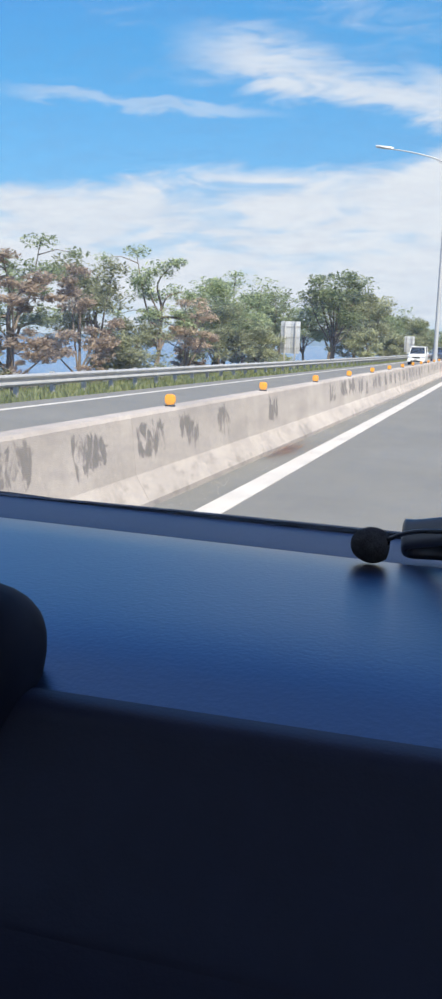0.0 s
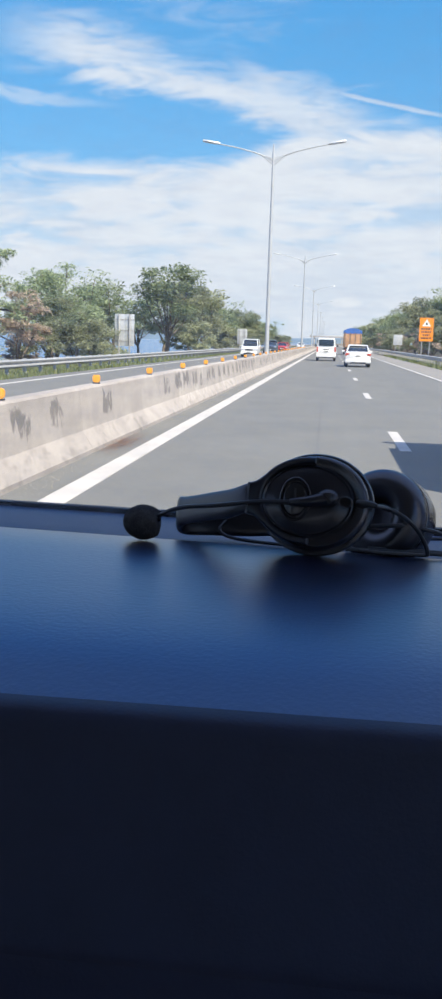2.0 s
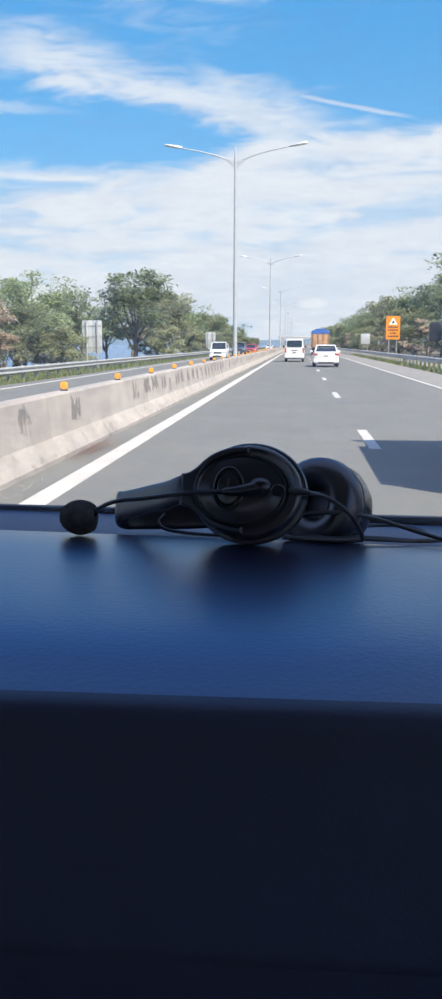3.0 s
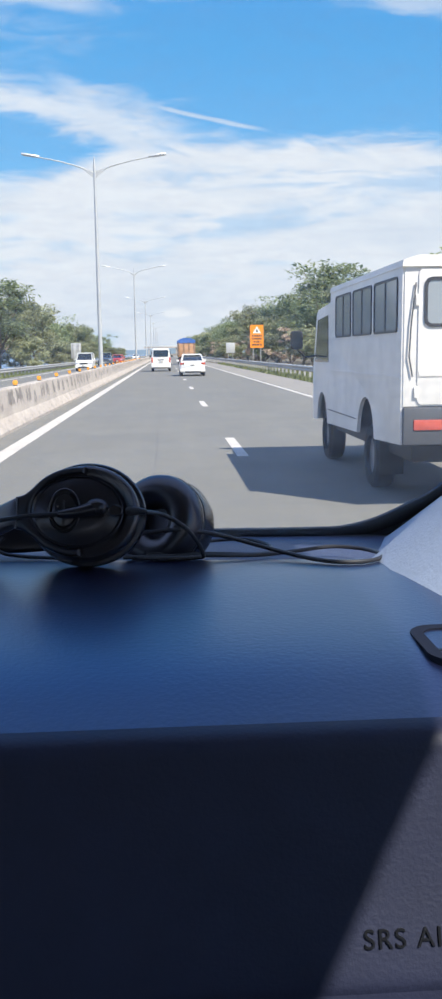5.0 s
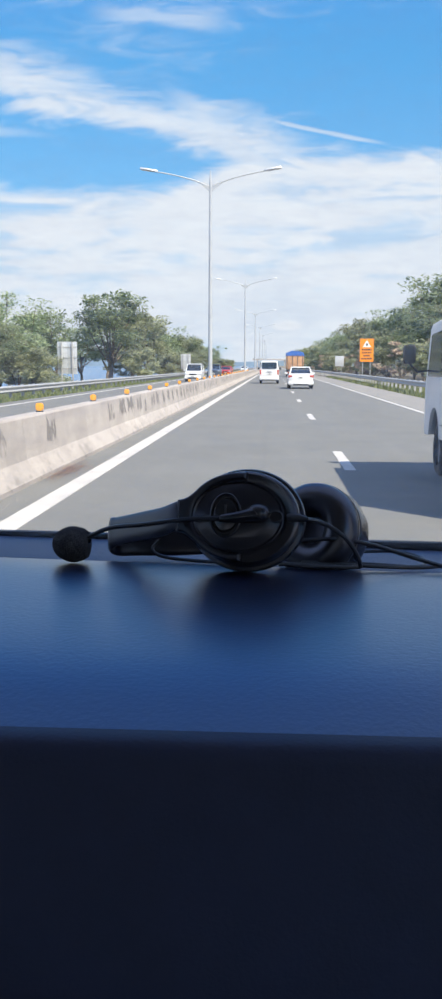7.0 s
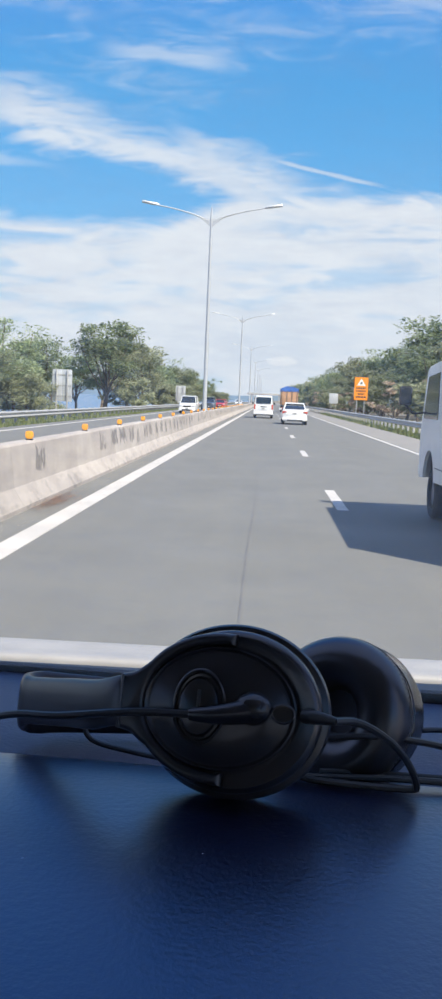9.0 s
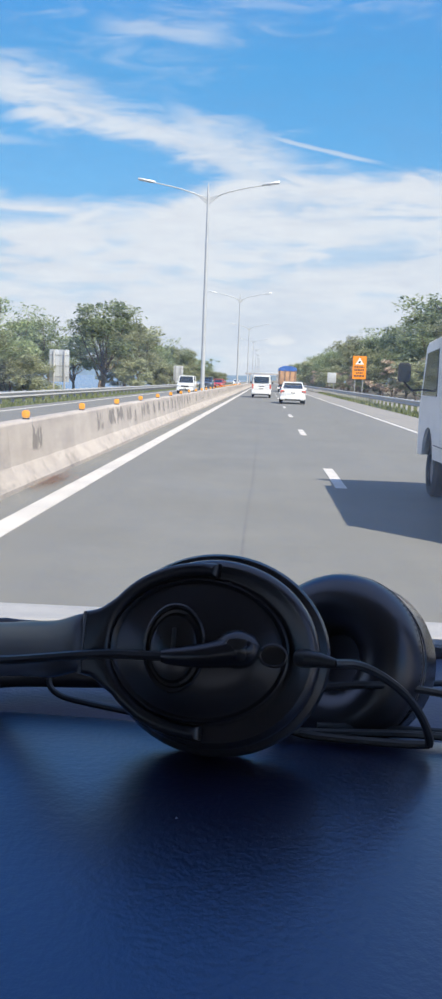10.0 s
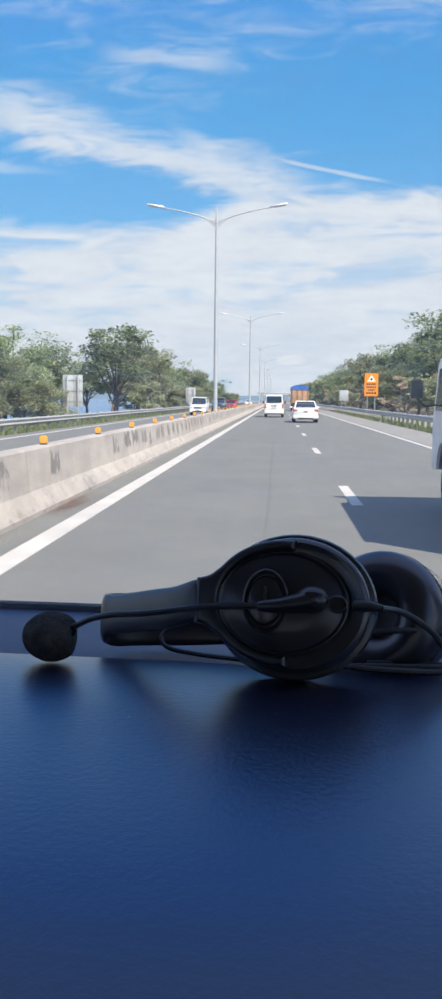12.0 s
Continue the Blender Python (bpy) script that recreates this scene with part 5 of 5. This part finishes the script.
# trim at the foot of the pillar
corner = thing("pillar_trim", (0.30, 0.6, 0.62), "pale grey-blue trim at the foot of the windscreen pillar", "trim", kind="structure")
prof = [(0.294, 0.895, 1.3845), (0.276, 0.84, 1.388), (0.258, 0.78, 1.394), (0.247, 0.745, 1.4005), (0.250, 0.70, 1.4045), (0.262, 0.62, 1.4045), (0.300, 0.50, 1.398)]
rows = []
for k, (dx, dz) in enumerate(((0, -0.02), (0.0, 0.0), (0.012, 0.010), (0.05, 0.045), (0.10, 0.12), (0.16, 0.30), (0.20, 0.54))):
    narrow = max(0.28, 1 - 3 * max(0, dz))
    rows.append([(x + dx - 0.30, 0.295 + (y - 0.895) * narrow - dz * 0.5, z + dz - 0.62) for i, (x, y, z) in enumerate(prof)])
part("trim_panel", sheet(rows, CAB_TRIM, "trim_panel", 0.008), CAB_TRIM, corner)

# shell of the cab: roof, sides with window openings, rear wall, floor
def shell(name, bm, mat, label, cat):
    return tagged(new(name, to_mesh(name, bm, mat)), label, cat, kind="structure")


shell("ceiling", box(XL - 0.02, XR + 0.02, -1.5, 0.635, 1.93, 1.98, 0.01), CAB_LINING, "grey lining under the roof of the cab", "ceiling")
# the window opening behind is assumed, added to light glints on the headset
rear_wall = box(XL - 0.02, XR + 0.02, -1.56, -1.5, 0.62, 1.46)
box(XL - 0.02, XR + 0.02, -1.56, -1.5, 1.80, 1.98, bm=rear_wall)
box(XL - 0.02, XL + 0.30, -1.56, -1.5, 1.46, 1.80, bm=rear_wall)
box(XR - 0.30, XR + 0.02, -1.56, -1.5, 1.46, 1.80, bm=rear_wall)
shell("wall_rear", rear_wall, CAB_DARK, "plain grey rear wall of the cab with an added, unseen window", "wall")
shell("rear_glass", box(XL + 0.30, XR - 0.30, -1.532, -1.528, 1.46, 1.80), TINTED, "lightly tinted, unseen rear window of the cab, added for light", "window")
shell("floor", box(XL - 0.02, XR + 0.02, -1.56, 0.95, 0.56, 0.62), CAB_DARK, "dark floor of the cab", "floor")
for name, x0, x1 in (("wall_left", XL - 0.02, XL), ("wall_right", XR, XR + 0.02)):
    b = box(x0, x1, -1.5, 0.9, 0.62, 1.36)
    box(x0, x1, -1.5, -1.36, 1.36, 1.93, bm=b)
    box(x0, x1, -0.62, -0.52, 1.36, 1.93, bm=b)
    poly([(0.63, 1.93), (0.53, 1.93), (0.78, 1.36), (0.9, 1.36)], "x", x0, x1, bm=b)
    shell(name, b, CAB_DARK, "dark cab side with a window opening", "wall")
    g = shell("side_glass", poly([(0.77, 1.355), (0.535, 1.925), (-1.37, 1.925), (-1.37, 1.355)], "x", x0 + 0.008, x0 + 0.012), TINTED, "lightly tinted side window of the cab", "window")
shell("firewall", box(XL, XR, 0.905, 0.95, 0.62, 1.385), CAB_DARK, "plain bulkhead under the windscreen", "wall")

# bonnet outside, and the wheels under it
hood = thing("van_bonnet", (0, 0.95, 0.25), "short white bonnet of the vehicle in front of the windscreen", "bonnet")
rows = [[(x, y - 0.95, z - 0.25 - 0.03 * max(0, abs(x + 0.215) - 0.5) ** 2) for x in [XL - 0.1 + (XR - XL + 0.2) * i / 20 for i in range(21)]] for _, y, z in
        [tuple(p) for p in spline([(0, 1.172, 1.312), (0, 1.176, 1.3225), (0, 1.20, 1.3215), (0, 1.25, 1.3165), (0, 1.40, 1.262), (0, 1.55, 1.18), (0, 1.66, 1.05), (0, 1.70, 0.85), (0, 1.70, 0.45)], 5)]]
part("panel", sheet(rows, BONNET, "panel", 0.01), BONNET, hood)
rows = [[(x, y - 0.95, z - 0.25) for x in (XL - 0.1, -0.5, 0.0, XR + 0.1)] for y, z in ((0.915, 1.372), (0.96, 1.352), (1.05, 1.338), (1.14, 1.326), (1.168, 1.318), (1.17, 1.28))]
part("cowl", sheet(rows, DARK_BUMPER, "cowl", 0.008), DARK_BUMPER, hood, "dark grey plastic cowl")
for s, x in ((-1, XL - 0.08), (1, XR + 0.08)):
    part("side", box(min(x, x - s * 0.03), max(x, x - s * 0.03), 0.0, 0.74, 0.1, 0.85, 0.01), BONNET, hood)
part("frame", box(XL, XR, -2.6, 0.7, 0.06, 0.31), BLACK_TRIM, hood)
tyre, rim = wheel_meshes(0.33, 0.2)
for y in (0.45, -2.2):
    for x in (XL, XR):
        w = part("wheel", tyre, None, hood, at=pose(x, y, 0.08))
        part("rim", rim, None, w)

# ---------------------------------------------------------------- headset lying on the dashboard
HB = Vector((0.066, 0.716, 1.4085))
headset = thing("headset", tuple(HB), "black headset with a boom microphone lying on the dashboard", "headset")


def frame_at(centre, normal, up=(0, 0, 1)):
    """Pose with z along the normal and y upwards, in the headset's own space."""
    n = Vector(normal).normalized()
    x = Vector(up).cross(n).normalized()
    y = n.cross(x)
    m = Matrix((x, y, n)).transposed().to_4x4()
    m.translation = Vector(centre) - HB
    return m


def hs(points):
    return [Vector(p) - HB for p in points]


CUP = frame_at((0.0634, 0.7076, 1.4452), (-0.122, -0.944, 0.305))
EL = 0.885
cup = part("ear_cup", lathe([(0.0, -0.0190), (0.030, -0.0190), (0.0352, -0.0178), (0.0366, -0.0150), (0.0367, -0.0118), (0.0358, -0.0104), (0.0336, -0.0098), (0.0333, -0.0090), (0.0338, -0.0082), (0.0336, -0.0050),
                             (0.0330, -0.0032), (0.0322, -0.0024), (0.0310, -0.0018), (0.0295, -0.0022), (0.0270, -0.0032), (0.0, -0.0032)], 80, sy=EL),
           HS_PLASTIC, headset, "oval black plastic ear cup", at=CUP)
part("ear_cushion", lathe([(0.012, -0.0190), (0.017, -0.0225), (0.024, -0.0235), (0.031, -0.0225), (0.0358, -0.0205), (0.0360, -0.0185), (0.030, -0.0175), (0.012, -0.0180)], 56, sy=EL), HS_LEATHER, cup)
face = part("face_plate", lathe([(0.0290, -0.0050), (0.0290, -0.0008), (0.0286, -0.0002), (0.0280, 0.0000), (0.0274, -0.0003), (0.0266, -0.0010), (0.0250, -0.0006), (0.0215, 0.0010), (0.014, 0.0022), (0.0, 0.0026)], 80, sy=0.780),
            HS_FACE, cup, "smooth domed face plate", at=pose(-0.0042, 0.0006, 0.0))
# oval dish with a raised badge and a mark, set left of the middle
badge = part("badge", lathe([(0.0094, 0.0008), (0.0094, 0.0030), (0.0090, 0.0034), (0.0085, 0.0031), (0.0080, 0.0022), (0.0074, 0.0021), (0.0070, 0.0026), (0.0067, 0.0038), (0.0060, 0.0042), (0.0, 0.0044)], 48, sx=1.06, sy=1.48), HS_GLOSS, cup, "oval raised badge", at=pose(-0.0112, 0.0006, 0.0))
part("mark", box(-0.0006, 0.0006, -0.0030, 0.0062, 0.0040, 0.0052, 0.0003), HS_CABLE, badge)
# swivel that carries the boom
part("boom_swivel", tube(spline([(-0.0135, -0.0022, 0.0080), (-0.008, -0.0019, 0.0082), (-0.002, -0.0012, 0.0082), (0.0040, 0.0000, 0.0078), (0.0085, 0.0012, 0.0068), (0.0118, 0.0018, 0.0055), (0.0142, 0.0012, 0.0035)], 5),
                         [0.0021 + 0.0032 * (i / 24) ** 0.8 if i < 24 else 0.0053 * math.sqrt(max(0.02, 1 - ((i - 24) / 6) ** 2)) for i in range(31)], 18), HS_FACE, cup)
part("swivel_dome", lathe([(0.0060 * math.cos(radians(a)), 0.0056 + 0.0060 * math.sin(radians(a))) for a in range(-60, 90, 10)] + [(0.0, 0.0116)], 32, sx=1.2), HS_GLOSS, cup, at=pose(0.0090, 0.0018, 0.0))
part("notch", lathe([(0.0048, 0.0006), (0.0046, 0.0022), (0.0041, 0.0026), (0.0036, 0.0021), (0.0028, 0.0020), (0.0, 0.0024)], 28, sx=1.0, sy=0.80), HS_GLOSS, cup, at=pose(0.0196, 0.0008, -0.0008))


# yoke: two arms round the face that run together into the band
def oval_arc(grow, a0, a1, n):
    return [(-0.0034 + (0.0312 + grow) * math.cos(radians(a0 + (a1 - a0) * i / n)), 0.0006 + (0.0252 + grow) * math.sin(radians(a0 + (a1 - a0) * i / n))) for i in range(n + 1)]


top_arc, low_arc = oval_arc(0.0024, 83, 146, 14), oval_arc(0.0024, 216, 274, 14)
flare = [tuple(p)[:2] for p in spline([(*top_arc[-1], 0), (-0.0335, 0.0140, 0), (-0.0375, 0.0112, 0), (-0.0430, 0.0098, 0)], 4)]
flare_low = [tuple(p)[:2] for p in spline([(-0.0430, -0.0100, 0), (-0.0375, -0.0110, 0), (-0.0335, -0.0138, 0), (*low_arc[0], 0)], 4)]
outline = top_arc + flare[1:] + flare_low[:-1] + low_arc + oval_arc(-0.0021, 274, 83, 40)


def inset(pts, d):
    out = []
    for i, p in enumerate(pts):
        a, b = Vector(pts[i - 1]), Vector(pts[(i + 1) % len(pts)])
        n = Vector((-(b - a).y, (b - a).x)).normalized()
        out.append((p[0] + n.x * d, p[1] + n.y * d))
    return out


yoke = [[(x, y, z - (0.0 if z < -0.003 else 0.0010 * min(1, max(0, (-0.0355 - x) / 0.0070)))) for x, y in inset(outline, d)] for d, z in ((0.0, -0.0045), (0.0, -0.0012), (0.00015, -0.0003), (0.0005, 0.0004), (0.0010, 0.0009), (0.0016, 0.0011), (0.0020, 0.0012))]
part("yoke", loft(yoke), HS_BAND, cup, "forked end of the band round the cup")

# band: near arm, bend, far arm
path = [(tuple(CUP @ Vector((-0.0390, -0.0001, -0.0030)) + HB), 0.0180), (tuple(CUP @ Vector((-0.0430, -0.0001, -0.0030)) + HB), 0.0188), ((0.0105, 0.7260, 1.4385), 0.0192), ((-0.0013, 0.7394, 1.4339), 0.0194), ((-0.0131, 0.7527, 1.4292), 0.0196), ((-0.0250, 0.7660, 1.4245), 0.0202),
        ((-0.0290, 0.7705, 1.4225), 0.0225), ((-0.0302, 0.7755, 1.4205), 0.0255), ((-0.0285, 0.7808, 1.4185), 0.0275), ((-0.024, 0.7845, 1.4175), 0.0280), ((-0.012, 0.788, 1.4165), 0.0264), ((0.02, 0.791, 1.4155), 0.0240), ((0.06, 0.787, 1.4185), 0.0215), ((0.092, 0.780, 1.4230), 0.0215)]
OVAL = [(math.copysign(abs(math.cos(a)) ** 0.75, math.cos(a)), 0.5 * math.copysign(abs(math.sin(a)) ** 0.6, math.sin(a))) for a in [2 * math.pi * (k + 0.5) / 20 for k in range(20)]]
mid = spline([p for p, _ in path], 6)
hts = [h for _, h in path]
secs = []
for i, p in enumerate(mid):
    k = min(i / 6, len(hts) - 1.0001)
    h = hts[int(k)] + (hts[int(k) + 1] - hts[int(k)]) * (k - int(k))
    d = mid[min(i + 1, len(mid) - 1)] - mid[max(i - 1, 0)]
    d.z = 0
    d.normalize()
    o = Vector((d.y, -d.x, 0))
    lean = Vector((0, 0.33, 0.94))
    c = p - HB
    th = 0.0022 + 0.0008 * min(1, i / 12)
    sec = []
    for a, b in OVAL:
        sec.append(c + o * (a * th) + lean * (b * h))
    secs.append(sec)
part("headband", loft(secs), HS_BAND, headset, "folded black plastic headband")
pad = []
for i, p in enumerate(mid[56:76]):
    d = mid[min(i + 57, len(mid) - 1)] - mid[i + 55]
    d.z = 0
    d.normalize()
    o = Vector((d.y, -d.x, 0))
    c = p - HB - o * 0.0042 + Vector((0, 0, -0.0015))
    pad.append([c + o * (0.0026 * math.cos(a)) + Vector((0, 0.2, 0.97)) * (0.0105 * math.sin(a)) for a in [2 * math.pi * k / 10 for k in range(10)]])
part("band_padding", loft(pad), HS_LEATHER, headset, "leatherette padding inside the band")

# second cup, its cushion towards us
FAR = frame_at((0.1105, 0.7665, 1.4268), (-0.50, -0.80, 0.28)) @ Matrix.Scale(0.915, 4)
cup2 = part("ear_cup", lathe([(0.0, -0.030), (0.020, -0.029), (0.031, -0.024), (0.0335, -0.016), (0.0335, -0.006), (0.030, -0.003), (0.0, -0.003)], 48), HS_PLASTIC, headset, at=FAR)
cush = part("ear_cushion", lathe([(0.0335, -0.004), (0.0348, 0.001), (0.0350, 0.0055), (0.0338, 0.0105), (0.0305, 0.0148), (0.0255, 0.0168), (0.0200, 0.0166), (0.0150, 0.0140), (0.0115, 0.0095), (0.0098, 0.0035), (0.0, 0.002)], 56), HS_LEATHER, cup2, "soft black leatherette cushion")
seam = tube([(0.0346 * math.cos(a), 0.0346 * math.sin(a), 0.0015) for a in [radians(6 * i) for i in range(61)]], 0.0005, 5, closed_ends=False)
part("piping", seam, HS_GLOSS, cush)
for i in range(40):
    a = radians(-70 + 3.6 * i)
    part("stitch", to_mesh("stitch", box(-0.0008, 0.0008, -0.0003, 0.0003, -0.0003, 0.0003), HS_CABLE, True) if i == 0 else bpy.data.meshes["stitch"], None, cush,
         at=Matrix.Translation((0.0347 * math.cos(a), 0.0347 * math.sin(a), 0.0040)) @ pose(0, 0, 0, 0, 0, math.degrees(a) + 90 + 20))

# boom and microphone
boom = spline([tuple(CUP @ Vector((-0.0125, -0.0022, 0.0080)) + HB), tuple(CUP @ Vector((-0.034, -0.0034, 0.0068)) + HB), (0.0, 0.7085, 1.4395), (-0.016, 0.715, 1.4370), (-0.027, 0.720, 1.4335), (-0.036, 0.7245, 1.4285), (-0.043, 0.7275, 1.4255)], 6)
part("boom", tube(hs(boom), 0.00145, 8), HS_CABLE, headset, "thin flexible microphone boom")
foam = bmesh.new()
bmesh.ops.create_icosphere(foam, subdivisions=4, radius=0.0135)
for v in foam.verts:
    c = v.co
    c.x *= 1.02
    c.z *= 0.85
    c *= 1 + 0.06 * noise.noise(c * 110) + 0.015 * noise.noise(c * 420)
    if c.x > 0.0095:
        c.x -= (c.x - 0.0095) * 0.6
part("mic_foam", foam, HS_FOAM, headset, "dark grey foam windshield", at=Matrix.Translation(Vector((-0.0470, 0.7285, 1.4228)) - HB))
part("foam_collar", lathe([(0.0, 0.0), (0.0030, 0.0), (0.0034, 0.0012), (0.0026, 0.0032), (0.0, 0.0034)], 16), HS_GLOSS, headset, at=frame_at((-0.0395, 0.7258, 1.4258), (0.8, -0.35, 0.3)))

# leads
relief = tube([CUP @ Vector(p) for p in ((0.0275, 0.0008, -0.0016), (0.0300, 0.0008, 0.0006), (0.0340, 0.0006, 0.0010), (0.0385, 0.0, 0.0008))], [0.0028, 0.0027, 0.0022, 0.0016], 12)
part("strain_relief", relief, HS_CABLE, headset)
lead = part("cable", tube(hs(spline([tuple(CUP @ Vector((0.0380, 0.0, 0.0008)) + HB), (0.1095, 0.7125, 1.4420), (0.1180, 0.7165, 1.4375), (0.1270, 0.7200, 1.4300), (0.1335, 0.7240, 1.4205), (0.1365, 0.7265, 1.4125), (0.1345, 0.7285, 1.4105), (0.120, 0.7300, 1.4100), (0.095, 0.735, 1.4095), (0.085, 0.745, 1.410)], 6)), 0.00145, 8), HS_CABLE, headset, "black rubber cable")
part("cable", tube(hs(spline([(0.080, 0.735, 1.4240), (0.100, 0.738, 1.4255), (0.120, 0.741, 1.4262), (0.1400, 0.748, 1.4225), (0.158, 0.756, 1.4165), (0.178, 0.755, 1.4105), (0.205, 0.729, 1.4078), (0.226, 0.7175, 1.4072), (0.246, 0.7235, 1.4066), (0.2565, 0.745, 1.4052), (0.2500, 0.774, 1.4030), (0.230, 0.784, 1.4030), (0.205, 0.772, 1.4035), (0.182, 0.756, 1.4050), (0.160, 0.744, 1.4075), (0.130, 0.7405, 1.4092), (0.105, 0.7370, 1.4098), (0.085, 0.735, 1.4102)], 6)), 0.00145, 8), HS_CABLE, headset, "long looped black cable")
part("cable", tube(hs(spline([(0.135, 0.795, 1.4060), (0.152, 0.812, 1.4040), (0.172, 0.814, 1.4035), (0.1860, 0.796, 1.4030), (0.1845, 0.772, 1.4035), (0.172, 0.752, 1.4060), (0.150, 0.7455, 1.4085), (0.125, 0.744, 1.4095), (0.100, 0.742, 1.4100)], 6)), 0.00135, 8), HS_CABLE, headset)
part("cable", tube(hs(spline([(0.003, 0.770, 1.4180), (-0.001, 0.766, 1.4130), (0.004, 0.762, 1.4090), (0.018, 0.758, 1.4075), (0.036, 0.750, 1.4080), (0.055, 0.742, 1.4090)], 6)), 0.0012, 8), HS_CABLE, headset)

# specks of dust on the vinyl
rnd = random.Random(8)
dust = bmesh.new()
spots = [(0.0575, 0.668)] + [(rnd.uniform(-0.5, 0.28), rnd.uniform(0.59, 0.735)) for _ in range(9)]
for x, y in spots:
    s = rnd.uniform(0.0003, 0.0005)
    prof_z = 1.4107 + tilt_z(x, min(1, max(0, (y - 0.56) / 0.15))) - max(0, 0.66 - y) ** 1.5 * 0.35
    v = [dust.verts.new((x + s * a, y + s * b, prof_z + s * c)) for a, b, c in ((1, 0, 0), (-0.6, 0.8, 0), (-0.5, -0.9, 0), (0.1, 0, 0.7))]
    for f in ((0, 1, 3), (1, 2, 3), (2, 0, 3)):
        dust.faces.new([v[k] for k in f])
tagged(new("dust", to_mesh("dust", dust, CAB_TRIM, True)), "pale specks of dust on the dashboard vinyl", "dust", kind="stuff")
